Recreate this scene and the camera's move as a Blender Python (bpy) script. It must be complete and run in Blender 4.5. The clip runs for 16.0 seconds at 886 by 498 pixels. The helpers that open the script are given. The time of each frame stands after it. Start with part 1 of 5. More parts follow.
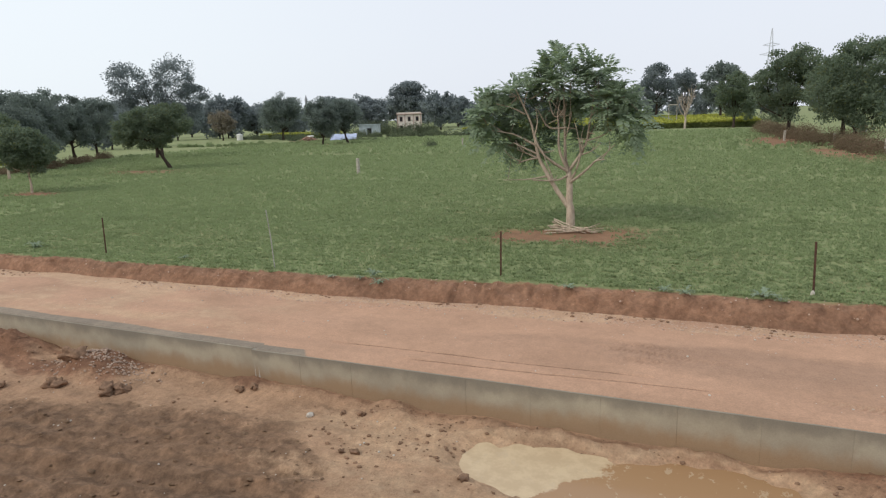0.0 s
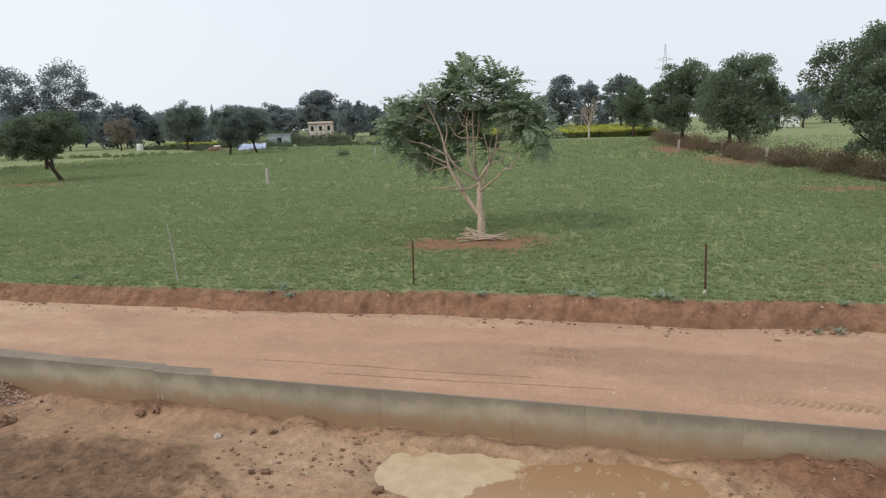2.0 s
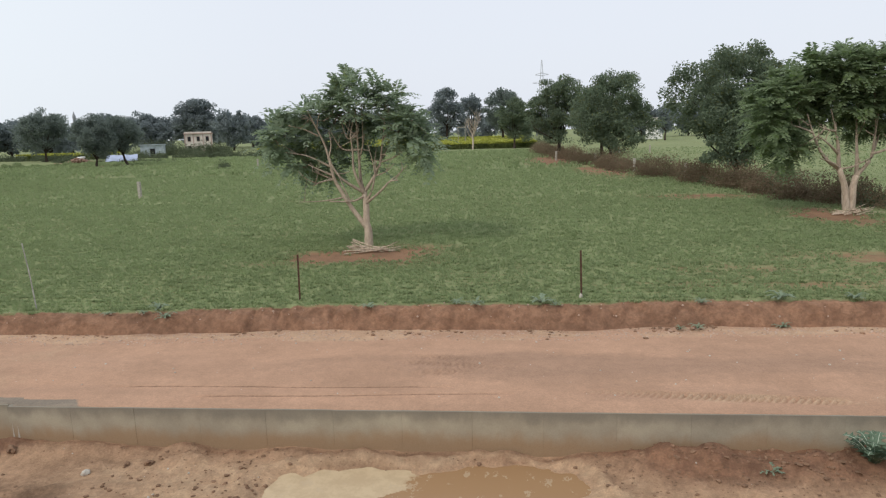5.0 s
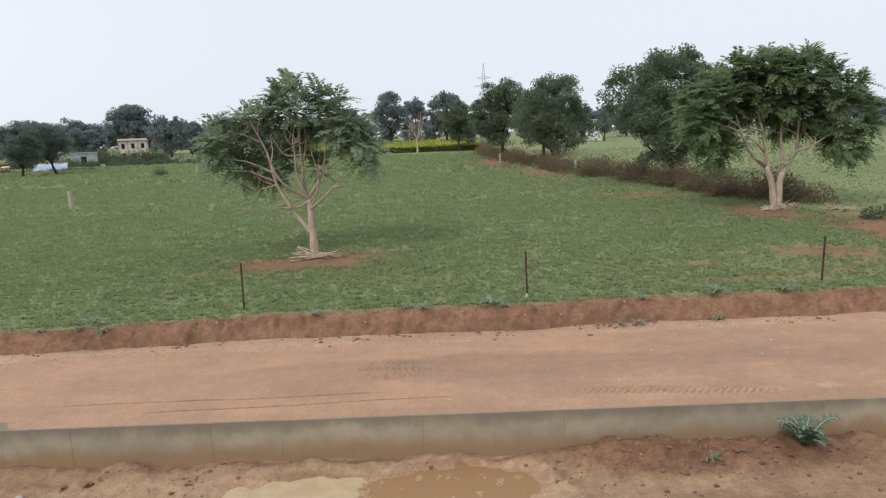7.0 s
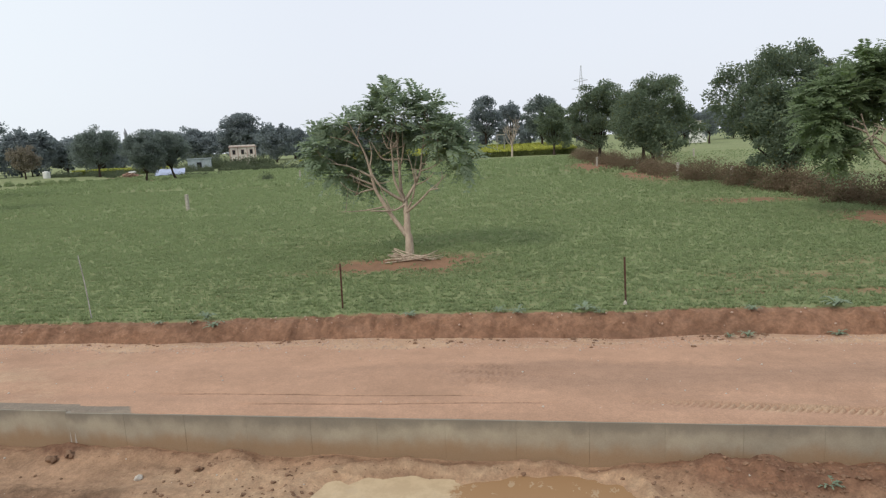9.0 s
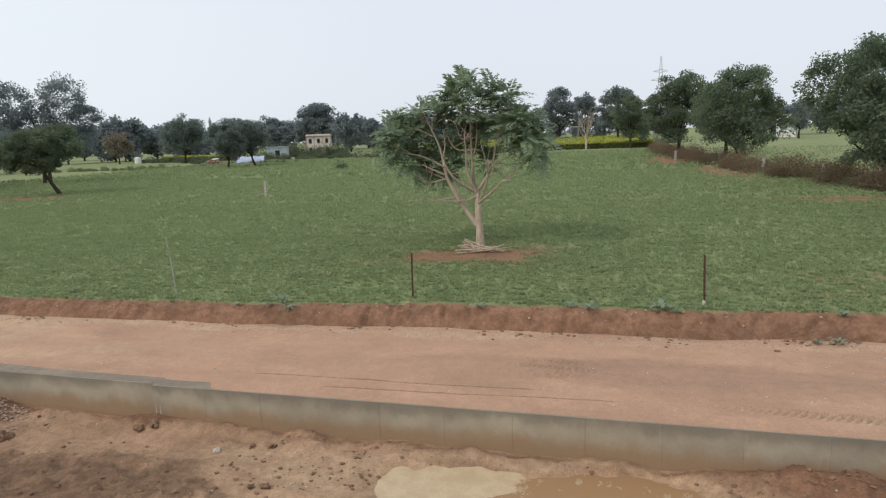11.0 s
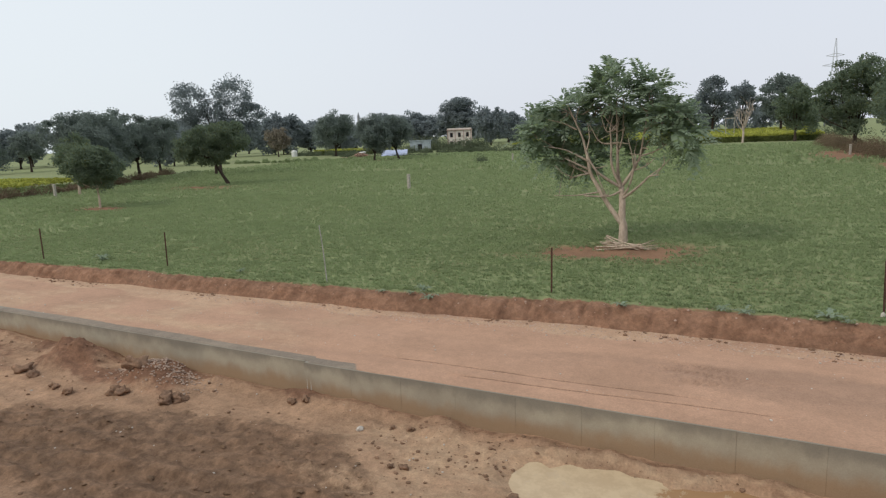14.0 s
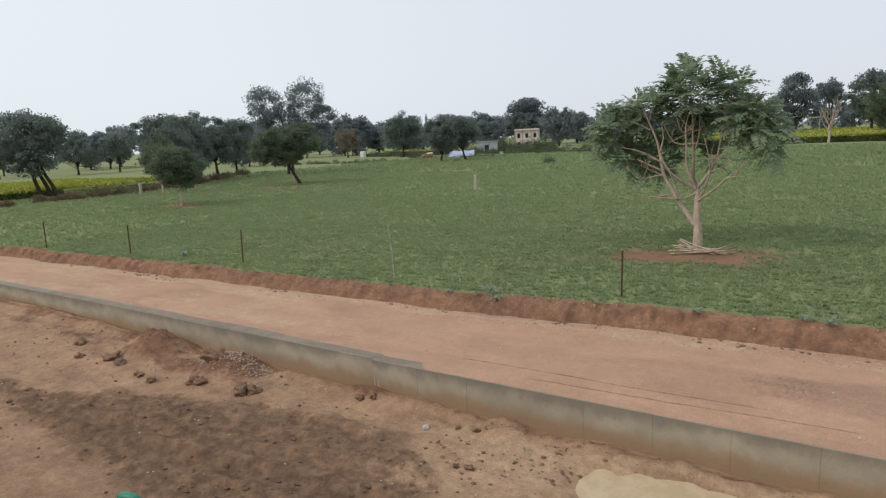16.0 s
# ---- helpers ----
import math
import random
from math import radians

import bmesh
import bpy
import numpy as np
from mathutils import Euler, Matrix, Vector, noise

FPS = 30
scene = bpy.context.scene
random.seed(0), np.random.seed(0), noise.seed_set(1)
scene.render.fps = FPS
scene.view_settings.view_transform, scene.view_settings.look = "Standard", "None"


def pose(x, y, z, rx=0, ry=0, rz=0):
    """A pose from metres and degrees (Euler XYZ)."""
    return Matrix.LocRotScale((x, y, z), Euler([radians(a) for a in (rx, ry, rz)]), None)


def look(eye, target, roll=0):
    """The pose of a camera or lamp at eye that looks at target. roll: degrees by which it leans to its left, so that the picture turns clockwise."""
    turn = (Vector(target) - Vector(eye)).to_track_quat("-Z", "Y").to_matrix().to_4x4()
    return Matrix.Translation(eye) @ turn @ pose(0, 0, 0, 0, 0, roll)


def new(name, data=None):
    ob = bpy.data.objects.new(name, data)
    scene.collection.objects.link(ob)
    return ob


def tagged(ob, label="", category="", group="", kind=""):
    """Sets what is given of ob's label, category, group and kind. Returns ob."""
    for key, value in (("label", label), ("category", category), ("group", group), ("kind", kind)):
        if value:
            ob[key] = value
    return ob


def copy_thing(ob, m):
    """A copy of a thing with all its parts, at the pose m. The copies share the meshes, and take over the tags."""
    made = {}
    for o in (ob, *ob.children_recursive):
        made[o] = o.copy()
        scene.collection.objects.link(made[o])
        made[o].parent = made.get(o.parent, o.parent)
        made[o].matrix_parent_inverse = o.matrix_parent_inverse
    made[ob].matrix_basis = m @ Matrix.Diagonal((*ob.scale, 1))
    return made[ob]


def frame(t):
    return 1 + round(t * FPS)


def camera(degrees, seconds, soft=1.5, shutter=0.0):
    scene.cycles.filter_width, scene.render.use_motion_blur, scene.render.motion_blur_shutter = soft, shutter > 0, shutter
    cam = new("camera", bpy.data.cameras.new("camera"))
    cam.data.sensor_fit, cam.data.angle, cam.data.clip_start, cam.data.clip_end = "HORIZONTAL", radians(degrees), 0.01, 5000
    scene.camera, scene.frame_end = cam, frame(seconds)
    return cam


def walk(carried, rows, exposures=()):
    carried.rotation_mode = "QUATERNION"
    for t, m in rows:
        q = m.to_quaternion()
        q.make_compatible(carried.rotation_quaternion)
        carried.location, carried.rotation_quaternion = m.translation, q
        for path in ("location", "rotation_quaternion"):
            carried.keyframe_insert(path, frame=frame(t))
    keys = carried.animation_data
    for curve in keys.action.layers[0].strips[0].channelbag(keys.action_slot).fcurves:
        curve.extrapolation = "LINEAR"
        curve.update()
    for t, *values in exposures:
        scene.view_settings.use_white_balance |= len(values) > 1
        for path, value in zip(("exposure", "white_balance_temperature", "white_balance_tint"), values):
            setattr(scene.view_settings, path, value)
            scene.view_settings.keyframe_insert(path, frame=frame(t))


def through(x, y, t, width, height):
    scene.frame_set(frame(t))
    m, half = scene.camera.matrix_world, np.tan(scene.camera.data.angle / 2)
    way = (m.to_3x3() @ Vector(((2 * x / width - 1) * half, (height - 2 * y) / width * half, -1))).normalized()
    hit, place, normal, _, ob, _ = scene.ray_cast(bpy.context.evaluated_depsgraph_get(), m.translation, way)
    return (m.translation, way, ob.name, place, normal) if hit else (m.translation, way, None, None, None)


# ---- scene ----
# ---- camera and its path ----
cam = camera(70.05, 16.0, soft=1.25)
ROWS = [
    (0.0, -0.010, 0.004, 4.195, 78.29, 2.05, 22.79),
    (0.5, 0.039, 0.002, 4.206, 78.46, 1.94, 21.14),
    (1.0, 0.063, 0.010, 4.208, 78.51, 1.71, 18.69),
    (1.5, 0.077, 0.021, 4.206, 78.57, 1.76, 16.54),
    (2.0, 0.086, 0.028, 4.204, 78.85, 1.94, 15.04),
    (2.5, 0.097, 0.030, 4.205, 79.06, 1.74, 13.09),
    (3.0, 0.110, 0.026, 4.209, 79.08, 1.89, 11.85),
    (3.5, 0.125, 0.017, 4.216, 79.20, 1.90, 10.06),
    (4.0, 0.143, 0.005, 4.224, 79.26, 1.76, 8.35),
    (4.5, 0.161, -0.009, 4.233, 79.37, 1.79, 6.48),
    (5.0, 0.177, -0.022, 4.241, 79.51, 1.62, 4.95),
    (5.2, 0.183, -0.027, 4.244, 79.56, 1.55, 4.17),
    (5.725, 0.196, -0.037, 4.250, 79.63, 1.58, 2.16),
    (6.25, 0.203, -0.044, 4.254, 79.62, 1.88, 0.55),
    (6.775, 0.204, -0.046, 4.255, 79.61, 2.24, -0.16),
    (7.3, 0.198, -0.043, 4.253, 79.71, 2.41, 0.52),
    (7.5, 0.194, -0.041, 4.251, 79.78, 2.42, 1.11),
    (8.0, 0.182, -0.034, 4.247, 80.14, 2.42, 3.67),
    (8.5, 0.167, -0.024, 4.241, 80.25, 2.65, 6.06),
    (9.0, 0.148, -0.014, 4.235, 80.39, 2.84, 8.41),
    (9.2, 0.140, -0.010, 4.232, 80.45, 2.92, 9.35),
    (9.725, 0.119, 0.000, 4.226, 80.42, 2.87, 11.28),
    (10.25, 0.097, 0.008, 4.222, 80.18, 2.52, 12.58),
    (10.775, 0.076, 0.013, 4.219, 79.95, 2.21, 13.98),
    (11.3, 0.057, 0.014, 4.217, 79.92, 2.26, 16.17),
    (11.5, 0.050, 0.014, 4.217, 79.98, 2.39, 17.25),
    (12.0, 0.034, 0.011, 4.218, 80.13, 2.72, 19.88),
    (12.5, 0.019, 0.006, 4.219, 80.18, 2.76, 21.81),
    (13.0, 0.004, -0.001, 4.219, 79.93, 2.76, 23.67),
    (13.5, -0.011, -0.008, 4.219, 79.88, 2.78, 25.21),
    (14.0, -0.027, -0.015, 4.218, 79.83, 2.46, 27.25),
    (14.5, -0.044, -0.021, 4.216, 79.93, 2.34, 29.20),
    (15.0, -0.061, -0.027, 4.213, 80.05, 2.54, 30.69),
    (15.5, -0.075, -0.035, 4.213, 80.05, 2.40, 31.92),
    (16.0, -0.080, -0.048, 4.219, 80.17, 2.60, 33.21),
]
walk(cam, [(t, pose(x, y, z, rx, ry, rz)) for t, x, y, z, rx, ry, rz in ROWS], [(0.0, 0.02), (3.5, 0.02), (5.0, 0.0), (7.5, 0.04), (9.0, 0.03), (12.0, -0.08), (16.0, -0.13)])

# ---- sky, sun, exposure ----
world = bpy.data.worlds.new("hazy_sky")
scene.world = world
world.use_nodes = True
wn, wl = world.node_tree.nodes, world.node_tree.links
sky = wn.new("ShaderNodeTexSky")
sky.sky_type, sky.sun_disc = "NISHITA", False
sky.sun_elevation, sky.sun_rotation = radians(42), radians(215)
sky.air_density, sky.dust_density, sky.ozone_density = 1.0, 5.0, 1.0
dim = wn.new("ShaderNodeMix")
dim.data_type, dim.blend_type = "RGBA", "MULTIPLY"
dim.inputs[0].default_value = 1.0
dim.inputs[7].default_value = (0.07, 0.07, 0.07, 1)
wl.new(sky.outputs[0], dim.inputs[6])
veil = wn.new("ShaderNodeMix")  # a thin even overcast over the clear sky
veil.data_type = "RGBA"
veil.inputs[0].default_value = 0.8
wl.new(dim.outputs[2], veil.inputs[6])
side = wn.new("ShaderNodeSeparateXYZ")  # the overcast glows more towards the sun's quarter
wl.new(wn.new("ShaderNodeTexCoord").outputs["Generated"], side.inputs[0])
glow = wn.new("ShaderNodeMapRange")
glow.interpolation_type = "SMOOTHSTEP"
for k, q in zip((1, 2, 3, 4), (-0.2, -1.0, 0.0, 1.0)):
    glow.inputs[k].default_value = q
wl.new(side.outputs[0], glow.inputs[0])
cloud = wn.new("ShaderNodeMix")
cloud.data_type = "RGBA"
cloud.inputs[6].default_value, cloud.inputs[7].default_value = (0.945, 0.995, 1.09, 1), (1.05, 1.13, 1.19, 1)
wl.new(glow.outputs[0], cloud.inputs[0])
wl.new(cloud.outputs[2], veil.inputs[7])
wl.new(veil.outputs[2], wn["Background"].inputs[0])
wn["Background"].inputs[1].default_value = 1.0

sun = new("sun", bpy.data.lights.new("sun", "SUN"))
sun.data.energy, sun.data.angle, sun.data.color = 1.25, radians(14), (1.0, 0.95, 0.87)
sun.matrix_world = look((-20, -24, 30), (0, 0, 0))


# ---- mesh helpers ----
class Geo:
    """Collects vertices and faces and turns them into one mesh."""

    def __init__(self):
        self.v, self.f, self.n = [], [], 0

    def add(self, v, f):
        v, f = np.asarray(v, float).reshape(-1, 3), np.asarray(f, int)
        self.v.append(v)
        self.f.append(f + self.n)
        self.n += len(v)
        return self

    def mesh(self, name, mats, smooth=False):
        me = bpy.data.meshes.new(name)
        v = np.concatenate(self.v)
        loops = np.concatenate([f.ravel() for f in self.f])
        sizes = np.concatenate([np.full(len(f), f.shape[1]) for f in self.f])
        me.vertices.add(len(v))
        me.vertices.foreach_set("co", v.ravel())
        me.loops.add(len(loops))
        me.loops.foreach_set("vertex_index", loops)
        me.polygons.add(len(sizes))
        me.polygons.foreach_set("loop_start", np.r_[0, np.cumsum(sizes)[:-1]])
        me.polygons.foreach_set("use_smooth", np.full(len(sizes), smooth, bool))
        for m in mats if isinstance(mats, (list, tuple)) else [mats]:
            me.materials.append(m)
        me.update(calc_edges=True)
        return me


def thing(name, label, category, group="", at=None, kind=""):
    """An empty at the base of a thing, which carries its parts."""
    ob = new(name)
    if at is not None:
        ob.matrix_basis = at
    return tagged(ob, label, category, group, kind)


def part(name, geo, material, parent, label="", smooth=False):
    ob = new(name, geo.mesh(name, material, smooth) if isinstance(geo, Geo) else geo)
    ob.parent = parent
    return tagged(ob, label)


def solo(name, geo, material, label, category, group="", at=None, smooth=False, kind=""):
    ob = new(name, geo.mesh(name, material, smooth) if isinstance(geo, Geo) else geo)
    if at is not None:
        ob.matrix_basis = at
    return tagged(ob, label, category, group, kind)


def tube(points, radii, sides=7, wobble=0.0, rng=None):
    """A tapered round limb along a line of points."""
    p = np.asarray(points, float)
    r = np.interp(np.linspace(0, 1, len(p)), np.linspace(0, 1, len(radii)), radii)
    d = np.gradient(p, axis=0)
    d /= np.linalg.norm(d, axis=1)[:, None] + 1e-9
    ref = np.where(np.abs(d[:, 2:3]) > 0.9, [[1.0, 0, 0]], [[0, 0, 1.0]])
    u = np.cross(d, ref)
    u /= np.linalg.norm(u, axis=1)[:, None]
    w = np.cross(d, u)
    a = np.linspace(0, 2 * np.pi, sides, endpoint=False)
    k = np.ones((len(p), sides))
    if wobble and rng is not None:
        k += rng.normal(0, wobble, k.shape)
    ring = p[:, None] + (u[:, None] * np.cos(a)[None, :, None] + w[:, None] * np.sin(a)[None, :, None]) * (r[:, None] * k)[..., None]
    v = np.concatenate([ring.reshape(-1, 3), p[-1:]])
    i = np.arange(len(p) - 1)[:, None] * sides
    j = np.arange(sides)[None]
    jn = (j + 1) % sides
    q = np.stack([i + j, i + jn, i + sides + jn, i + sides + j], -1).reshape(-1, 4)
    last = (len(p) - 1) * sides
    cap = np.stack([last + j[0], last + jn[0], np.full(sides, len(v) - 1)], -1)
    return v, q, cap


def add_tube(geo, *a, **k):
    v, q, cap = tube(a[0], a[1], *a[2:], **k)
    n = geo.n
    geo.add(v, q)
    geo.f.append(cap + n)
    return geo


def bend(points, n=8):
    """A smooth line through a few points."""
    p = np.asarray(points, float)
    if len(p) == 2:
        return p[0] + (p[1] - p[0]) * np.linspace(0, 1, n)[:, None]
    t = np.linspace(0, len(p) - 1, n)
    i = np.clip(t.astype(int), 0, len(p) - 2)
    s = (t - i)[:, None]
    m = np.gradient(p, axis=0)
    return (2 * s**3 - 3 * s**2 + 1) * p[i] + (s**3 - 2 * s**2 + s) * m[i] + (3 * s**2 - 2 * s**3) * p[i + 1] + (s**3 - s**2) * m[i + 1]


def add_bevel_box(geo, lo, hi, b=0.01):
    """A box with its edges broken all round."""
    bm = bmesh.new()
    bmesh.ops.create_cube(bm, size=1.0)
    c, s = (np.array(lo) + hi) / 2, np.array(hi) - lo
    for v in bm.verts:
        v.co = Vector(c + s * np.array(v.co))
    bmesh.ops.bevel(bm, geom=bm.edges[:], offset=b, segments=1, affect="EDGES")
    bm.verts.index_update()
    v = [tuple(q.co) for q in bm.verts]
    n = geo.n
    geo.add(v, np.zeros((0, 4), int))
    for f in bm.faces:
        geo.f.append(np.array([[q.index for q in f.verts]]) + n)
    bm.free()
    return geo


def add_lump(geo, at, size, rng, rough=0.25, level=2):
    """An irregular clod or stone."""
    bm = bmesh.new()
    bmesh.ops.create_icosphere(bm, subdivisions=level, radius=1.0)
    off = rng.uniform(-50, 50, 3)
    v = []
    for q in bm.verts:
        k = 1 + rough * 1.6 * noise.noise(Vector(off) + q.co * 1.3) + rough * 0.8 * noise.noise(Vector(off) + q.co * 3.1)
        v.append(np.array(q.co) * k * size)
    bm.verts.index_update()
    f = [[q.index for q in t.verts] for t in bm.faces]
    bm.free()
    return geo.add(np.array(v) + at, f)


def hash2(i, j, seed):
    h = (i.astype(np.int64) * 374761393 + j.astype(np.int64) * 668265263 + seed * 1442695041) & 0xFFFFFFFF
    h = ((h ^ (h >> 13)) * 1274126177) & 0xFFFFFFFF
    return ((h ^ (h >> 16)) & 0xFFFF) / 65535.0


def vnoise(x, y, seed=0):
    """Smooth value noise, -1 to 1, over arrays."""
    x, y = np.asarray(x, float), np.asarray(y, float)
    i, j = np.floor(x), np.floor(y)
    s, t = x - i, y - j
    s, t = s * s * (3 - 2 * s), t * t * (3 - 2 * t)
    a, b, c, d = hash2(i, j, seed), hash2(i + 1, j, seed), hash2(i, j + 1, seed), hash2(i + 1, j + 1, seed)
    return 2 * ((a * (1 - s) + b * s) * (1 - t) + (c * (1 - s) + d * s) * t) - 1


def fbm(x, y, seed=0, octaves=4):
    out, k, amp = 0.0, 1.0, 0.5
    for o in range(octaves):
        out = out + amp * vnoise(np.asarray(x) * k + 17.3 * o, np.asarray(y) * k - 9.1 * o, seed + o)
        k, amp = k * 2.03, amp * 0.5
    return out


def bump(x, y, cx, cy, rx, ry, h):
    return h * np.exp(-(((x - cx) / rx) ** 2 + ((y - cy) / ry) ** 2))


def sheet(name, xs, ys, height, mats, attrs=(), pick=None, warp=None):
    """A smooth height field over a grid, with named values at its points."""
    X, Y = np.meshgrid(xs, ys)
    if warp is not None:
        Y = Y + warp(X, Y)
    Z = height(X, Y)
    nx, ny = len(xs), len(ys)
    i = (np.arange(ny - 1)[:, None] * nx + np.arange(nx - 1)[None]).ravel()
    g = Geo().add(np.stack([X, Y, Z], -1), np.stack([i, i + 1, i + nx + 1, i + nx], -1))
    me = g.mesh(name, mats, True)
    for key, fn in attrs:
        at = me.attributes.new(key, "FLOAT", "POINT")
        at.data.foreach_set("value", np.clip(fn(X, Y), 0, 1).ravel().astype(np.float32))
    if pick is not None:
        xc = (X[:-1, :-1] + X[1:, 1:]) / 2
        yc = (Y[:-1, :-1] + Y[1:, 1:]) / 2
        me.polygons.foreach_set("material_index", pick(xc, yc).ravel().astype(np.int32))
    return me


# ---- materials ----
def material(name, rough=0.9, spec=0.25):
    m = bpy.data.materials.new(name)
    m.use_nodes = True
    n = m.node_tree.nodes["Principled BSDF"]
    n.inputs["Roughness"].default_value = rough
    n.inputs["Specular IOR Level"].default_value = spec
    return m, m.node_tree.nodes, m.node_tree.links, n


def spot(nodes, links, scale, detail=5.0, rough=0.6, stretch=(1, 1, 1), shift=0.0):
    """Noise at a real-world scale (features per metre); gives its value."""
    g = nodes.new("ShaderNodeNewGeometry")
    mp = nodes.new("ShaderNodeMapping")
    mp.inputs["Scale"].default_value = stretch
    mp.inputs["Location"].default_value = (shift, shift * 0.7, shift * 0.3)
    links.new(g.outputs["Position"], mp.inputs["Vector"])
    n = nodes.new("ShaderNodeTexNoise")
    n.inputs["Scale"].default_value, n.inputs["Detail"].default_value, n.inputs["Roughness"].default_value = scale, detail, rough
    links.new(mp.outputs[0], n.inputs["Vector"])
    return n.outputs["Fac"]


def ramp(nodes, links, value, lo, hi, a=0.0, b=1.0):
    n = nodes.new("ShaderNodeMapRange")
    n.interpolation_type = "SMOOTHSTEP"
    for k, q in zip((1, 2, 3, 4), (lo, hi, a, b)):
        n.inputs[k].default_value = q
    links.new(value, n.inputs[0])
    return n.outputs[0]


def blend(nodes, links, fac, a, b, mode="MIX"):
    n = nodes.new("ShaderNodeMix")
    n.data_type, n.blend_type = "RGBA", mode
    for k, q in ((0, fac), (6, a), (7, b)):
        if isinstance(q, (int, float)):
            n.inputs[k].default_value = q
        elif isinstance(q, tuple):
            n.inputs[k].default_value = (*q, 1)
        else:
            links.new(q, n.inputs[k])
    return n.outputs[2]


def maths(nodes, links, op, a, b):
    n = nodes.new("ShaderNodeMath")
    n.operation = op
    for k, q in enumerate((a, b)):
        if isinstance(q, (int, float)):
            n.inputs[k].default_value = q
        else:
            links.new(q, n.inputs[k])
    return n.outputs[0]


def relief(nodes, links, bsdf, value, strength, distance=0.02):
    n = nodes.new("ShaderNodeBump")
    n.inputs["Strength"].default_value, n.inputs["Distance"].default_value = strength, distance
    links.new(value, n.inputs["Height"])
    links.new(n.outputs[0], bsdf.inputs["Normal"])


def attribute(nodes, name):
    n = nodes.new("ShaderNodeAttribute")
    n.attribute_name = name
    return n.outputs["Fac"]


def earth(name, light, dark, scale=1.6, grain=30.0, rough=0.95, bumpy=0.5, extra=(), lumpy=1.0, deep=0.05, dragged=1.0):
    """Soil: two tones at a large scale, grain at a small one; extra tones laid on by named values."""
    m, n, l, b = material(name, rough, 0.15)
    big = ramp(n, l, spot(n, l, scale, 6), 0.35, 0.68)
    fine = spot(n, l, grain, 6, 0.7)
    c = blend(n, l, big, light, dark)
    for key, tone_a, tone_b in extra:
        t = blend(n, l, ramp(n, l, spot(n, l, scale * 4, 5, 0.65, shift=7.0), 0.35, 0.65), tone_a, tone_b)
        edge = ramp(n, l, maths(n, l, "ADD", attribute(n, key), maths(n, l, "MULTIPLY", maths(n, l, "SUBTRACT", spot(n, l, 5.0, 6, 0.7, shift=3.0), 0.5), 1.3)), 0.15, 0.85)
        c = blend(n, l, edge, c, t)
    c = blend(n, l, 1.0, c, blend(n, l, ramp(n, l, fine, 0.3, 0.7), (0.86, 0.86, 0.86), (1.12, 1.11, 1.10)), "MULTIPLY")
    lumps = spot(n, l, 5.5, 8, 0.72, shift=2.0)
    c = blend(n, l, 1.0, c, blend(n, l, ramp(n, l, lumps, 0.32, 0.68), tuple([1 - 0.26 * lumpy] * 3), tuple([1 + 0.15 * lumpy] * 3)), "MULTIPLY")
    drag = spot(n, l, 0.9, 6, 0.65, stretch=(0.3, 1.7, 1), shift=5.0)
    c = blend(n, l, 1.0, c, blend(n, l, ramp(n, l, drag, 0.3, 0.7), tuple(1 - k * dragged for k in (0.16, 0.15, 0.14)), tuple(1 + k * dragged for k in (0.10, 0.09, 0.08))), "MULTIPLY")
    l.new(c, b.inputs["Base Color"])
    relief(n, l, b, maths(n, l, "ADD", maths(n, l, "MULTIPLY", fine, 0.35), maths(n, l, "MULTIPLY", lumps, 1.6 * lumpy)), bumpy, deep)
    return m


def plain(name, colour, rough=0.7, vary=0.2, scale=8.0, metal=0.0, bumpy=0.15, second=None):
    m, n, l, b = material(name, rough)
    second = second or tuple(c * (1 - vary * 1.6) for c in colour)
    c = blend(n, l, ramp(n, l, spot(n, l, scale, 6, 0.65), 0.32, 0.68), colour, second)
    l.new(c, b.inputs["Base Color"])
    b.inputs["Metallic"].default_value = metal
    relief(n, l, b, spot(n, l, scale * 5, 4), bumpy, 0.01)
    return m


def leafy(name, a, b2, rough=0.55, through=0.25, odd=None):
    """Leaves: each one its own shade, some light shining through."""
    m, n, l, b = material(name, rough, 0.3)
    g = n.new("ShaderNodeNewGeometry")
    c = blend(n, l, g.outputs["Random Per Island"], a, b2)
    c = blend(n, l, ramp(n, l, spot(n, l, 0.8, 3), 0.3, 0.7, 0.0, 0.45), c, tuple(0.7 * v for v in b2))
    if odd:
        rare = ramp(n, l, maths(n, l, "FRACT", maths(n, l, "MULTIPLY", g.outputs["Random Per Island"], 37.0), 0.0), 0.9, 0.93)
        c = blend(n, l, rare, c, odd)
    l.new(c, b.inputs["Base Color"])
    tr = n.new("ShaderNodeBsdfTranslucent")
    l.new(c, tr.inputs[0])
    mix = n.new("ShaderNodeMixShader")
    mix.inputs[0].default_value = through
    l.new(b.outputs[0], mix.inputs[1])
    l.new(tr.outputs[0], mix.inputs[2])
    l.new(mix.outputs[0], n["Material Output"].inputs[0])
    return m


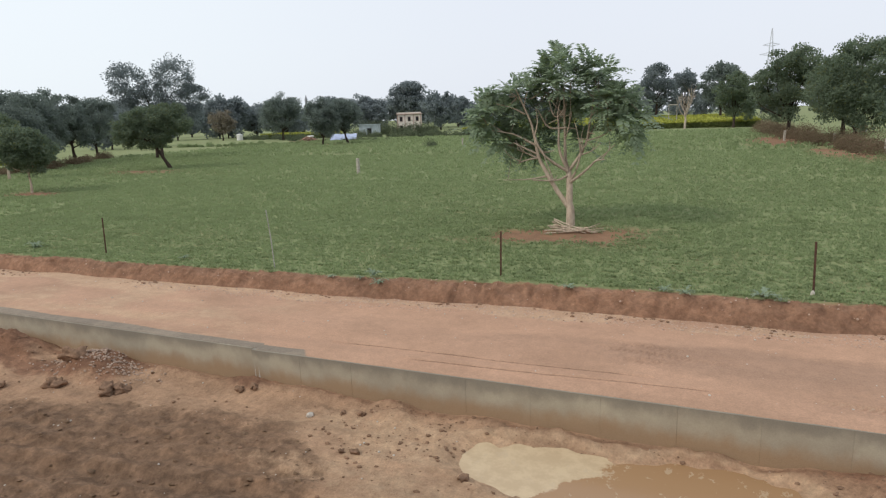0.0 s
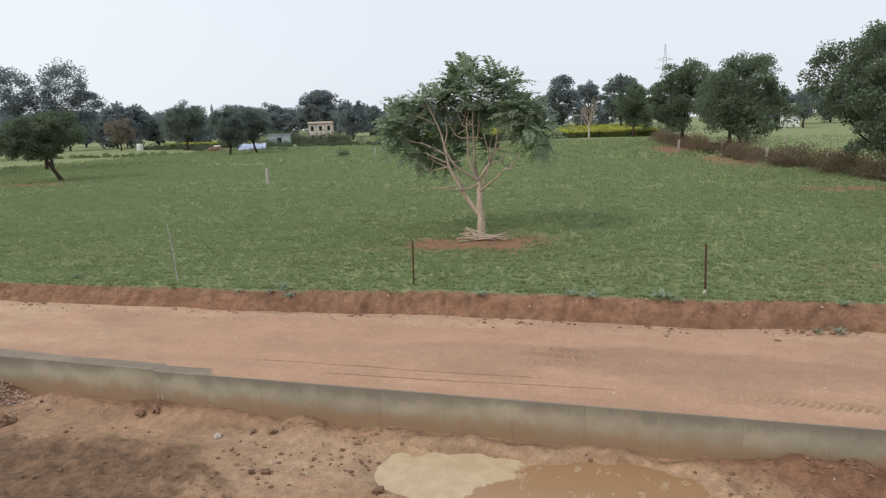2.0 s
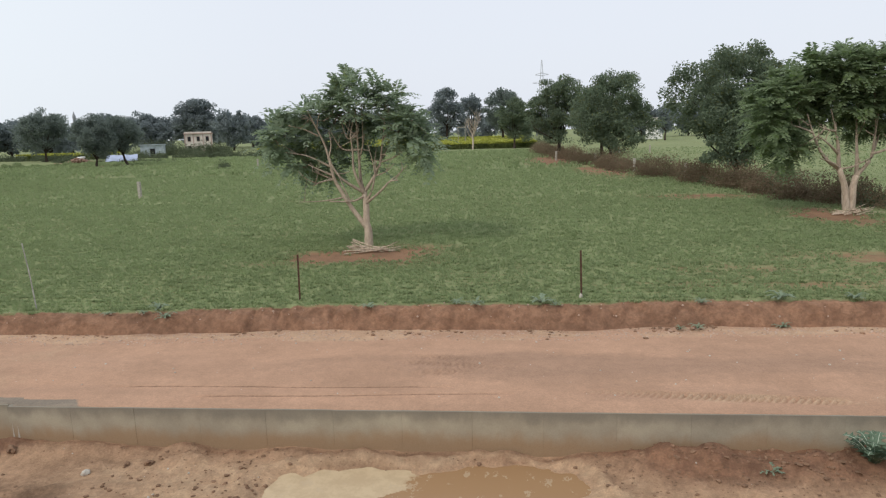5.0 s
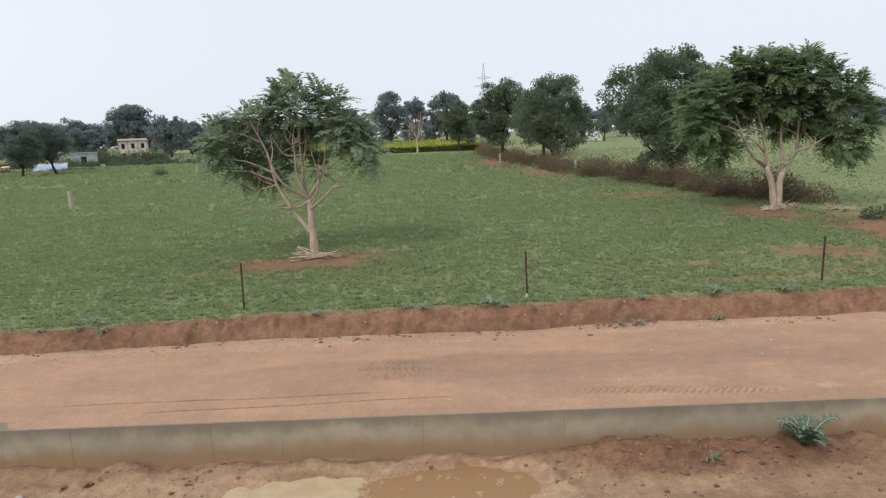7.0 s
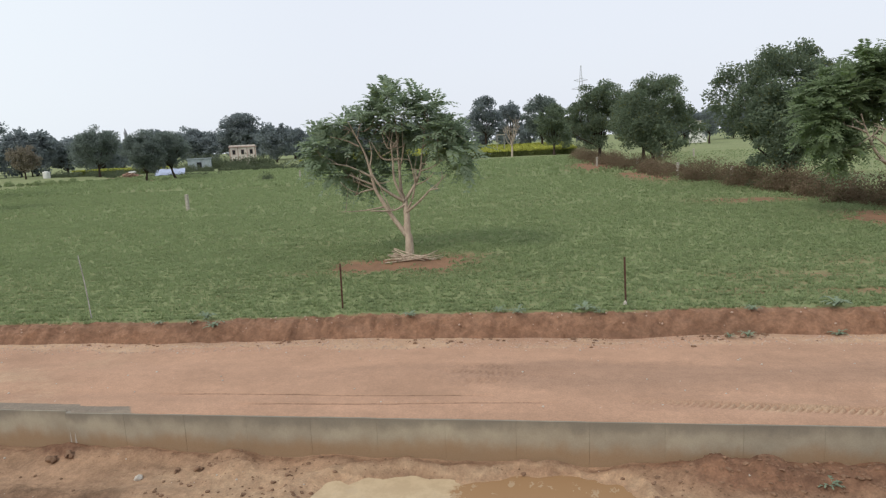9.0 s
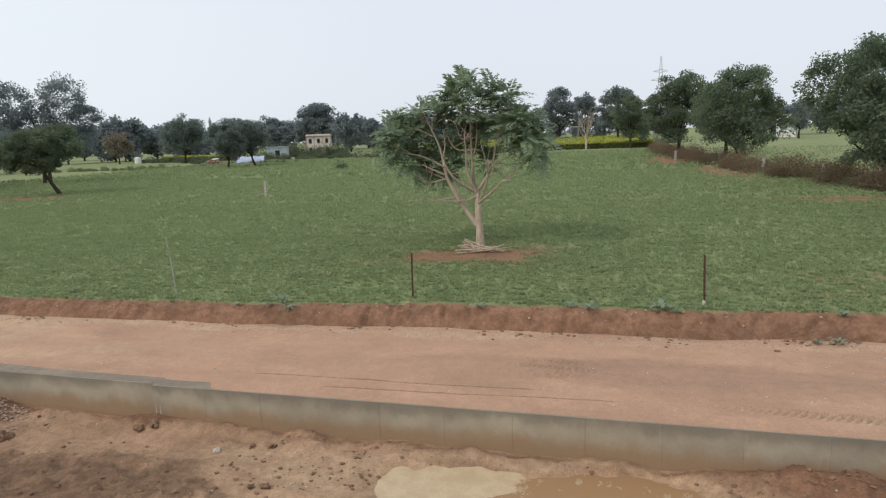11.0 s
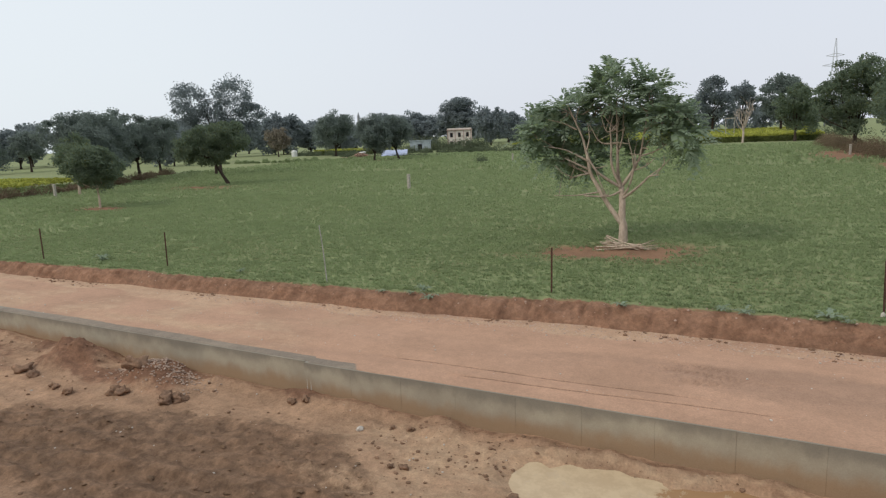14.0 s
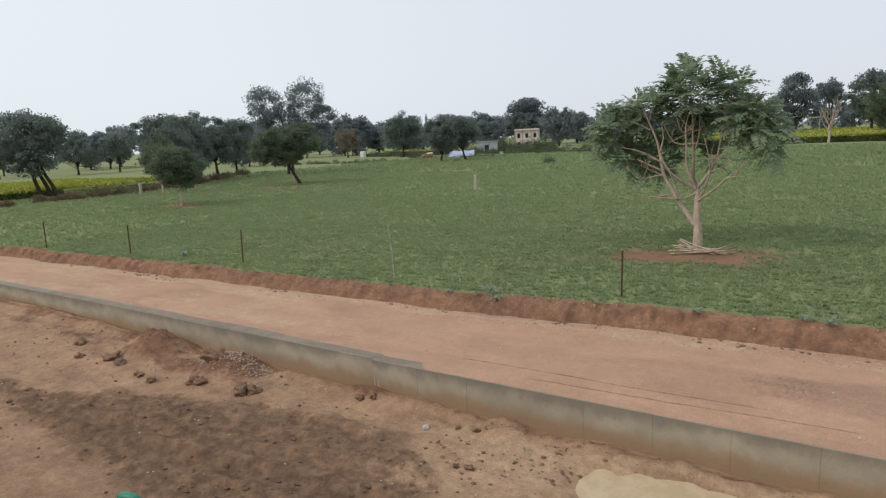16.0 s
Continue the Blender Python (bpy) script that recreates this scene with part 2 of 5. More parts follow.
def wall_concrete():
    """Cast concrete, blackened along its top and stained with mud at its foot."""
    m, n, l, b = material("wall_concrete", 0.85, 0.25)
    g = n.new("ShaderNodeNewGeometry")
    sep = n.new("ShaderNodeSeparateXYZ")
    l.new(g.outputs["Position"], sep.inputs[0])
    info = n.new("ShaderNodeObjectInfo")
    streak = spot(n, l, 2.4, 6, 0.7, stretch=(1.2, 1, 0.6))
    c = blend(n, l, ramp(n, l, spot(n, l, 1.3, 6), 0.35, 0.65), (0.445, 0.402, 0.308), (0.365, 0.325, 0.248))
    c = blend(n, l, maths(n, l, "MULTIPLY", info.outputs["Random"], 0.3), c, (0.28, 0.255, 0.205))
    z = maths(n, l, "ADD", sep.outputs[2], maths(n, l, "ADD", maths(n, l, "MULTIPLY", maths(n, l, "SUBTRACT", streak, 0.5), 0.34), maths(n, l, "MULTIPLY", maths(n, l, "SUBTRACT", spot(n, l, 0.8, 4, 0.6, shift=4.0), 0.5), 0.55)))
    c = blend(n, l, ramp(n, l, z, -0.78, -0.50, 0, 0.72), c, (0.190, 0.176, 0.146))
    c = blend(n, l, ramp(n, l, z, -0.80, -1.12, 0, 0.9), c, (0.33, 0.225, 0.135))
    fine = spot(n, l, 45, 5, 0.7)
    c = blend(n, l, 1.0, c, blend(n, l, fine, (0.8, 0.8, 0.8), (1.2, 1.2, 1.2)), "MULTIPLY")
    l.new(c, b.inputs["Base Color"])
    relief(n, l, b, fine, 0.3, 0.008)
    return m


def slurry():
    """Shallow muddy water: pale slurry with browner, wetter pools."""
    m, n, l, b = material("slurry", 0.3, 0.4)
    g = n.new("ShaderNodeNewGeometry")
    sep = n.new("ShaderNodeSeparateXYZ")
    l.new(g.outputs["Position"], sep.inputs[0])
    edge = ramp(n, l, maths(n, l, "ADD", maths(n, l, "SUBTRACT", sep.outputs[0], maths(n, l, "MULTIPLY", sep.outputs[1], 0.8)), maths(n, l, "MULTIPLY", spot(n, l, 1.2, 6, 0.6, shift=11.3), 1.6)), -8.05, -7.95)
    pale = blend(n, l, ramp(n, l, spot(n, l, 3.5, 6, 0.7), 0.38, 0.62), (0.56, 0.435, 0.275), (0.48, 0.360, 0.222))
    c = blend(n, l, edge, pale, (0.34, 0.205, 0.105))
    c = blend(n, l, ramp(n, l, spot(n, l, 5, 6, 0.7, stretch=(1, 0.6, 1)), 0.58, 0.62, 0, 0.6), c, (0.50, 0.39, 0.26))
    l.new(c, b.inputs["Base Color"])
    l.new(ramp(n, l, edge, 0, 1, 0.42, 0.2), b.inputs["Roughness"])
    relief(n, l, b, spot(n, l, 9, 4), 0.12, 0.01)
    return m


def crop_ground():
    """The field's earth, green with low growth where it is not bare."""
    m, n, l, b = material("crop_ground", 0.95, 0.1)
    soil = blend(n, l, ramp(n, l, spot(n, l, 1.1, 6), 0.35, 0.65), (0.31, 0.180, 0.108), (0.23, 0.138, 0.085))
    soil = blend(n, l, 1.0, soil, blend(n, l, spot(n, l, 24, 6, 0.7), (0.65, 0.65, 0.65), (1.25, 1.25, 1.25)), "MULTIPLY")
    tint = ramp(n, l, spot(n, l, 0.09, 4), 0.35, 0.65)
    green = blend(n, l, tint, (0.242, 0.280, 0.138), (0.216, 0.255, 0.124))
    green = blend(n, l, 1.0, green, blend(n, l, ramp(n, l, spot(n, l, 4.5, 6, 0.75), 0.3, 0.7), (0.82, 0.80, 0.80), (1.14, 1.13, 1.1)), "MULTIPLY")
    gap = maths(n, l, "ADD", attribute(n, "bare"), maths(n, l, "MULTIPLY", maths(n, l, "SUBTRACT", spot(n, l, 3.4, 7, 0.8, stretch=(0.6, 1.4, 1)), 0.5), 1.5))
    c = blend(n, l, ramp(n, l, gap, 0.16, 0.76), green, soil)
    l.new(c, b.inputs["Base Color"])
    relief(n, l, b, spot(n, l, 9, 6, 0.7), 0.7, 0.06)
    return m


def bark(name, a, b2, scale=9.0):
    m, n, l, b = material(name, 0.9, 0.15)
    v = spot(n, l, scale, 6, 0.7, stretch=(1, 1, 0.3))
    l.new(blend(n, l, ramp(n, l, v, 0.35, 0.65), a, b2), b.inputs["Base Color"])
    relief(n, l, b, v, 0.5, 0.02)
    return m


M_LOWER = earth("lower_earth", (0.462, 0.298, 0.188), (0.355, 0.225, 0.141), 0.9, 26, 0.92, 1.0, (("dark", (0.278, 0.175, 0.110), (0.165, 0.104, 0.066)), ("heap", (0.295, 0.165, 0.102), (0.200, 0.110, 0.070)), ("dry", (0.53, 0.368, 0.236), (0.47, 0.312, 0.196))), 0.75)
M_ROAD = earth("road_earth", (0.478, 0.298, 0.200), (0.394, 0.245, 0.163), 0.45, 30, 0.85, 0.4, (("pale", (0.508, 0.352, 0.234), (0.458, 0.305, 0.200)), ("damp", (0.365, 0.230, 0.156), (0.395, 0.250, 0.170)), ("rut", (0.20, 0.125, 0.085), (0.24, 0.15, 0.10)), ("cap", (0.285, 0.235, 0.180), (0.235, 0.195, 0.152))), 0.3, dragged=0.45)
M_BANK = earth("bank_earth", (0.352, 0.204, 0.130), (0.250, 0.142, 0.090), 2.6, 14, 0.97, 0.9, (), 0.8, 0.07)
M_FIELD = crop_ground()
M_WALL = wall_concrete()
M_SLURRY = slurry()
M_CLOD = earth("clod_earth", (0.315, 0.200, 0.130), (0.225, 0.143, 0.094), 5, 30)
M_CRUMB = earth("crumb_earth", (0.30, 0.188, 0.122), (0.21, 0.132, 0.086), 5, 30)
M_DARK_CLOD = earth("dark_clod_earth", (0.235, 0.155, 0.098), (0.155, 0.102, 0.065), 5, 30)
M_STONE = plain("pale_stone", (0.57, 0.52, 0.45), 0.8, 0.15, 20)
M_GRAVEL = plain("gravel_stone", (0.46, 0.345, 0.265), 0.9, 0.25, 12)
M_PINK_STONE = plain("pinkish_stone", (0.56, 0.42, 0.33), 0.9, 0.2, 12)
M_RUST = plain("rusty_iron", (0.12, 0.065, 0.045), 0.85, 0.4, 25)
M_POLE = plain("pale_pole", (0.52, 0.50, 0.46), 0.8, 0.3, 12)
M_POST = plain("old_concrete_post", (0.50, 0.46, 0.39), 0.9, 0.25, 10)
M_STICK = plain("cut_wood", (0.66, 0.53, 0.40), 0.9, 0.3, 12)
M_BARK_PALE = bark("pale_bark", (0.56, 0.455, 0.355), (0.39, 0.31, 0.238))
M_BARK_LIMB = bark("limb_bark", (0.45, 0.365, 0.280), (0.30, 0.242, 0.188), 7.0)
M_BARK_DARK = bark("dark_bark", (0.075, 0.055, 0.042), (0.045, 0.035, 0.028))
M_BARE = bark("bare_wood", (0.52, 0.44, 0.36), (0.40, 0.33, 0.27))
M_LEAF_MAIN = leafy("frond_leaves", (0.362, 0.440, 0.300), (0.272, 0.352, 0.236), 0.38, 0.55, (0.24, 0.31, 0.13))
M_LEAF_FRESH = leafy("fresh_frond_leaves", (0.305, 0.385, 0.205), (0.218, 0.290, 0.164), 0.45, 0.55, (0.19, 0.27, 0.10))
M_LEAF_OAK = leafy("dense_leaves", (0.215, 0.270, 0.172), (0.158, 0.208, 0.136), 0.5, 0.55, (0.17, 0.19, 0.08))
# distance haze is put into these two leaf colours: paler, bluish grey-green
M_LEAF_HAZE = leafy("hazed_grove_leaves", (0.245, 0.290, 0.250), (0.198, 0.242, 0.215), 0.65, 0.58)
M_LEAF_HAZE_GREY = leafy("haze_grey_leaves", (0.285, 0.325, 0.325), (0.235, 0.275, 0.278), 0.7, 0.58)
M_CROP = leafy("crop_leaves", (0.308, 0.378, 0.188), (0.284, 0.350, 0.172), 0.85, 0.5)
M_WEED = leafy("thistle_leaves", (0.33, 0.40, 0.285), (0.20, 0.265, 0.175), 0.6, 0.25)
M_BIG_THISTLE = leafy("big_thistle_leaves", (0.19, 0.265, 0.175), (0.10, 0.16, 0.10), 0.55, 0.2)
M_MUSTARD = leafy("mustard_flowers", (0.50, 0.485, 0.075), (0.34, 0.38, 0.08), 0.7, 0.2)
M_MUSTARD_STEM = leafy("mustard_stems", (0.16, 0.20, 0.055), (0.12, 0.14, 0.05), 0.7, 0.2)
M_SCRUB = leafy("dry_scrub", (0.268, 0.198, 0.128), (0.190, 0.144, 0.094), 0.9, 0.4, (0.16, 0.17, 0.085))
M_SCRUB_GREEN = leafy("green_scrub", (0.165, 0.195, 0.110), (0.115, 0.145, 0.085), 0.7, 0.35)
M_AUTUMN = leafy("rusty_leaves", (0.29, 0.25, 0.18), (0.22, 0.195, 0.145), 0.7, 0.2)
M_CREAM = plain("cream_plaster", (0.70, 0.64, 0.57), 0.85, 0.12, 0.8)
M_PINK = plain("faded_pink_paint", (0.50, 0.36, 0.31), 0.85, 0.15, 0.8)
# near-black colour painted for the unlit insides of doorways and windows
M_DARK = plain("opening_shade", (0.02, 0.02, 0.022), 0.6, 0.2, 3)
M_SHED = plain("bluish_sheet", (0.42, 0.48, 0.52), 0.6, 0.2, 0.9)
M_TENT = plain("pale_blue_sheet", (0.42, 0.48, 0.63), 0.6, 0.12, 0.9)
M_BRICK = plain("red_brick", (0.42, 0.27, 0.20), 0.9, 0.3, 3)
M_STEEL = plain("galvanised_steel", (0.66, 0.68, 0.71), 0.5, 0.15, 3, 0.3)
M_TANK = plain("white_tank", (0.74, 0.74, 0.70), 0.6, 0.1, 2)
M_GREY = plain("weathered_grey_plaster", (0.30, 0.31, 0.33), 0.85, 0.15, 0.8)
M_RIB = plain("pale_leaf_rib", (0.58, 0.64, 0.52), 0.6, 0.1, 20)
M_BOTTLE = plain("green_plastic", (0.05, 0.30, 0.20), 0.35, 0.2, 14)


# ---- ground, road, bank, wall ----
WALL_Y, ROAD_Z, LOW_Z = 10.14, -0.5, -1.3


def wall_front(x):
    """The wall's face: straight, then a little set back past its one open joint."""
    return WALL_Y + np.where(x < -8.84, 0.08 + 0.013 * np.clip(-8.84 - x, 0, 12), 0.0)


def bank_foot(x):
    return 14.62 + 0.028 * np.clip(x, -60, 40) + 0.14 * vnoise(x * 0.45, 0 * x, 5) + 0.05 * vnoise(x * 2.1, 0 * x, 6)


def puddle(x, y):
    """Above zero inside the muddy pool by the wall."""
    d = ((x + 0.9) / 3.0) ** 2 + ((y - 8.85) / 1.02) ** 2
    return 1 - d + 0.75 * fbm(x * 0.9, y * 0.9, 31)


def low_height(x, y):
    z = LOW_Z + 0.045 * fbm(x * 0.8, y * 0.8, 3) + 0.045 * fbm(x * 3.5, y * 3.5, 4) + 0.05 * np.clip(heaped(x, y), 0, 1) * fbm(x * 5, y * 5, 7, 4)
    rise = np.clip((-14 - x) / 9, 0, 1)
    z = z + 0.24 * rise * np.exp(-((y - 10.2) / 2.2) ** 2)
    z = z + bump(x, y, -16.3, 9.65, 0.9, 0.55, 0.50) * (1 + 0.8 * fbm(x * 3, y * 3, 8))
    z = z + bump(x, y, -13.0, 9.5, 0.85, 0.45, 0.50) * (1 + 0.5 * fbm(x * 4, y * 4, 9))
    z = z + bump(x, y, 3.3, 9.8, 1.05, 0.42, 0.30) * (1 + 0.9 * fbm(x * 2.2, y * 2.2, 10, 5))
    z = z + bump(x, y, 5.7, 9.8, 1.3, 0.5, 0.34) * (1 + 0.9 * fbm(x * 2.2, y * 2.2, 11, 5))
    z = z + bump(x, y, -8.85, 9.95, 0.4, 0.2, 0.12) + bump(x, y, -5.2, 9.65, 0.7, 0.25, 0.13) * (1 + fbm(x * 5, y * 5, 12))
    z = z + 0.13 * np.exp(-((y - 10.0) / 0.24) ** 2) * np.clip(0.55 + fbm(x * 1.1, y * 0.5, 13) * 1.6, 0, 1.5) * (1 - 0.7 * np.exp(-(((x + 1.2) / 2.2) ** 2)))
    d = dark_soil(x, y)
    z = z + d * (0.10 * fbm(x * 2.6, y * 4.5, 14, 5) + 0.10 * np.clip(fbm(x * 6, y * 8, 15, 3), -0.1, 1))
    rut = y - (6.0 + 0.16 * (x + 12))
    z = z + d * 0.05 * np.sin(rut * 9.0) * np.exp(-(rut / 1.1) ** 2)
    z = z - 0.12 * np.clip(puddle(x, y) * 2.2, -0.15, 1)
    lip = puddle(x, y)
    z = z + 0.075 * np.exp(-((lip + 0.22) / 0.13) ** 2) * np.clip(0.8 + 1.6 * fbm(x * 4, y * 5, 16), 0, 2)
    up = np.clip((3.1 - y) / 2.9, 0, 1)  # the slope on which the camera stands
    return z + 4.0 * up * up * (3 - 2 * up)


def dark_soil(x, y):
    top = np.interp(x, [-24, -17, -12, -9, -7.4, -6.2, -5.0], [5.2, 6.5, 8.0, 8.75, 9.05, 8.3, 6.6])
    d = np.clip((top - y) / 0.8 + 0.5 + 1.0 * fbm(x * 1.3, y * 1.3, 21), 0, 1)
    return d * np.clip((-4.6 - x) / 0.9 + 0.4 * fbm(x * 2, y * 2, 22), 0, 1) * np.clip((y - 4.55 + 0.12 * (x + 9)) / 0.7 + 0.6 * fbm(x, y, 23), 0, 1)


def heaped(x, y):
    h = bump(x, y, -16.3, 9.75, 1.1, 0.7, 1.0) + bump(x, y, -13.0, 9.6, 1.1, 0.5, 0.7) + bump(x, y, 3.3, 9.75, 1.2, 0.55, 1.1) + bump(x, y, 5.6, 9.75, 1.5, 0.6, 1.1) + bump(x, y, -8.85, 9.95, 0.5, 0.22, 0.9)
    h = h + 0.85 * np.clip(0.25 + 2.0 * fbm(x * 0.9, y * 1.4, 24), 0, 1) * np.exp(-(((y - 9.3) / 1.0) ** 2)) * np.clip((-11.3 - x) / 1.5, 0, 1)
    return h + 0.5 * np.exp(-((y - 10.0) / 0.12) ** 2)


def dried(x, y):
    return np.exp(-((puddle(x, y) + 0.05) / 0.16) ** 2) * 0.65 + (bump(x, y, -3.9, 8.1, 1.5, 1.0, 0.6) + bump(x, y, 3.2, 8.9, 3.4, 0.7, 0.55)) * np.clip(0.6 + 1.3 * fbm(x * 1.2, y * 1.8, 25), 0, 1) + 0.75 * np.clip((x + 8.2) / 2.0, 0, 1) * np.clip((9.9 - y) / 0.5, 0, 1) * np.clip((y - 7.0) / 0.9, 0, 1) * np.clip((2.8 - x) / 1.2, 0, 1) * np.clip(0.75 + fbm(x * 0.8, y * 1.1, 26), 0, 1)


SOIL_SPOTS = [(-4.5, 21.9, 2.9, 1.75, 0.78), (-7.4, 20.6, 2.4, 0.9, 0.30), (7.6, 88, 3.5, 12, 0.9), (10.3, 64, 2.2, 9, 0.8), (11.8, 39, 3.6, 1.6, 0.6), (15.2, 30, 1.5, 3.0, 0.8), (12.4, 20, 3.4, 1.8, 0.46), (7.0, 19.0, 2.4, 1.2, 0.34), (9, 17, 7.0, 0.7, 0.38), (11.0, 19.2, 5.5, 3.0, 0.38), (-51.5, 46.5, 5.0, 2.2, 0.75), (-43.6, 29.5, 2.4, 1.2, 0.8), (-66, 103.5, 7.0, 2.2, 0.6), (17.6, 23, 2.2, 4.5, 1.0)]


def bare(x, y):
    b = 0.16 + 0.22 * fbm(x * 0.22, y * 0.22, 41)
    for cx, cy, rx, ry, h in SOIL_SPOTS:
        b = np.maximum(b, bump(x, y, cx, cy, rx * 1.15, ry * 1.15, h * 1.25) * (1 + 0.9 * fbm(x * 0.6, y * 0.9, 42)))
    foot = bank_foot(x) + 0.42
    return np.maximum(b, np.clip(0.8 - (y - foot) / 0.4, 0, 1))


def field_dip(x, y):
    """The field's edge sags a little along the old part of the road."""
    return -0.09 * np.clip((-4 - x) / 7, 0, 1) * np.clip((21 - y) / 5, 0, 1)


BANK_S, BANK_Z = [0, 0.05, 0.18, 0.32, 0.42, 0.6, 1.3, 1.75], [-0.05, 0.06, 0.29, 0.45, 0.505, 0.515, 0.51, 0.43]


def bank_top(x, y):
    """The bank's height at a place, without its clods."""
    k = 1 + field_dip(x, y) / 0.5
    return ROAD_Z + np.interp(y - bank_foot(x), BANK_S, BANK_Z) * k


def field_height(x, y):
    return field_dip(x, y) + 0.035 * fbm(x * 0.7, y * 0.7, 51) + 0.02 * vnoise(x * 3, y * 3, 52)


def far_rise(x, y):
    """The land climbs a little under the far mustard."""
    return 1.15 * np.clip((y - 150) / 50, 0, 1) * np.clip((x + 75) / 15, 0, 1) * np.clip((45 - x) / 15, 0, 1)


def ground_height(x, y):
    along = y - (bank_foot(x) - 14.62)
    near = field_height(x, y) * np.clip((400 - np.abs(y)) / 200, 0, 1) + far_rise(x, y)
    return np.where(y < WALL_Y + 0.29, low_height(x, y), np.where(along < 15.74, ROAD_Z - 0.14, near))


xs = np.concatenate([-3500 * np.linspace(1, 0.0, 16, endpoint=False) ** 3 - 120, np.linspace(-120, -24, 70, endpoint=False), np.arange(-24, 9, 0.09), np.linspace(9, 60, 50), 60 + 3500 * np.linspace(0.04, 1, 16) ** 3])
ys = np.concatenate([[-3000, -800, -200, -60, -20, -8, -4, -2, -1], np.arange(0, 4.4, 0.2), np.arange(4.4, 10.13, 0.08), [10.14, 10.24, 10.34, 10.42, 10.44, 12, 14.5, 15.4, 15.72, 15.76], np.arange(16.0, 40, 0.35), np.linspace(40, 160, 90), 160 + 3400 * np.linspace(0.02, 1, 16) ** 3])
ground_me = sheet("ground", xs, ys, ground_height, [M_LOWER, M_FIELD], (("dark", dark_soil), ("heap", heaped), ("dry", dried), ("bare", bare)), lambda x, y: (y > 10.2).astype(int), lambda x, y: (bank_foot(x) - 14.62) * np.interp(y, [12, 14.5, 16.5, 20], [0, 1, 1, 0]))
tagged(new("ground", ground_me), "reddish-brown earth below the wall and green crop land", "ground", "", "structure")


def tyre_marks(x, y, cy, slope, x0, x1, seed):
    """Lug prints of one wheel, along a line across the road."""
    t = y - (cy + slope * x)
    on = np.exp(-(t / 0.17) ** 4) * np.clip((x - x0) / 0.8, 0, 1) * np.clip((x1 - x) / 0.8, 0, 1) * np.clip(0.75 + 0.9 * vnoise(x * 0.9, y, seed), 0, 1)
    lug = np.sign(np.sin((x + np.abs(t) * 0.9) * 2 * np.pi / 0.13)) * 0.5 + 0.5
    return on * (-0.034 + 0.055 * lug)


ROAD_LINES = ((11.22, 0.006, -7.5, -0.8), (10.85, 0.032, -5.6, 0.4))  # thin drag marks


def road_height(x, y):
    z = ROAD_Z + 0.014 + 0.025 * fbm(x * 0.35, y * 0.8, 61) + 0.009 * fbm(x * 3, y * 3, 62)
    z = z - 0.03 * np.exp(-((y - 11.35 - 0.02 * x) / 0.35) ** 2) - 0.02 * np.exp(-((y - 12.9 - 0.02 * x) / 0.4) ** 2)
    z = z + tyre_marks(x, y, 11.16, -0.075, 1.4, 6.5, 63) + tyre_marks(x, y, 12.25, -0.16, -2.5, 1.6, 64) + tyre_marks(x, y, 12.62, -0.16, -2.0, 1.2, 65) + tyre_marks(x, y, 12.0, 0.05, -1.8, 1.2, 66)
    for cy, sl, x0, x1 in ROAD_LINES:
        t = y - (cy + sl * x + 0.05 * vnoise(x * 0.5, x * 0, 67))
        z = z - 0.03 * np.exp(-(t / 0.03) ** 2) * (x > x0) * (x < x1) + 0.012 * np.exp(-((t + 0.06) / 0.04) ** 2) * (x > x0) * (x < x1)
    crumbs = np.exp(-((y - bank_foot(x) + 0.45) / 0.22) ** 2)
    z = z + crumbs * 0.035 * np.clip(fbm(x * 4, y * 4, 68) * 2, 0, 1)
    lift = np.clip((10.55 - y) / 0.3, 0, 1)
    return z * (1 - lift) + (ROAD_Z + 0.012 + 0.006 * fbm(x * 3, y * 3, 69)) * lift


def road_pale(x, y):
    p = 0.85 * np.clip((0.75 + 0.25 * vnoise(x * 0.5, x * 0, 77) + y - bank_foot(x)) / 0.2, 0, 1) * np.clip(0.72 + 1.1 * fbm(x * 0.8, y * 3, 71), 0.15, 1)
    p = p + 0.7 * np.exp(-((y - 10.75) / 0.22) ** 2) * np.clip((x - 2.8) / 1.5, 0, 1) * np.clip(0.6 + fbm(x * 1.3, y * 2, 72) * 1.5, 0, 1)
    p = p + 0.75 * np.clip((-8 - x) / 4, 0, 1) * np.clip(0.3 + fbm(x * 0.6, y * 1.5, 73) * 1.6, 0, 1)
    return p + 0.5 * np.clip(tyre_marks(x, y, 11.16, -0.075, 1.4, 6.5, 63) * 90, 0, 1)


def road_damp(x, y):
    d = np.exp(-((y - 12.3 - 0.02 * x) / 1.1) ** 2) * np.clip(0.42 + fbm(x * 0.3 + 3, y * 0.8, 74) * 1.8, 0, 1) * np.clip((x + 9) / 6, 0, 1)
    return d + bump(x, y, 0.6, 12.9, 1.0, 0.28, 0.8)


def road_rut(x, y):
    d = 0 * x
    for cy, sl, x0, x1 in ROAD_LINES:
        t = y - (cy + sl * x + 0.05 * vnoise(x * 0.5, x * 0, 67))
        d = d + np.exp(-(t / 0.04) ** 2) * np.clip((x - x0) / 0.5, 0, 1) * np.clip((x1 - x) / 0.5, 0, 1)
    return d


rx = np.concatenate([np.linspace(-160, -45, 60, endpoint=False), np.linspace(-45, -12, 130, endpoint=False), np.arange(-12, -3, 0.05), np.arange(-3, 7, 0.036), np.arange(7, 10, 0.05), np.linspace(10, 45, 60)])
ry = np.concatenate([np.arange(0, 1.6, 0.025) / 5.4, np.arange(1.6, 5.41, 0.055) / 5.4])


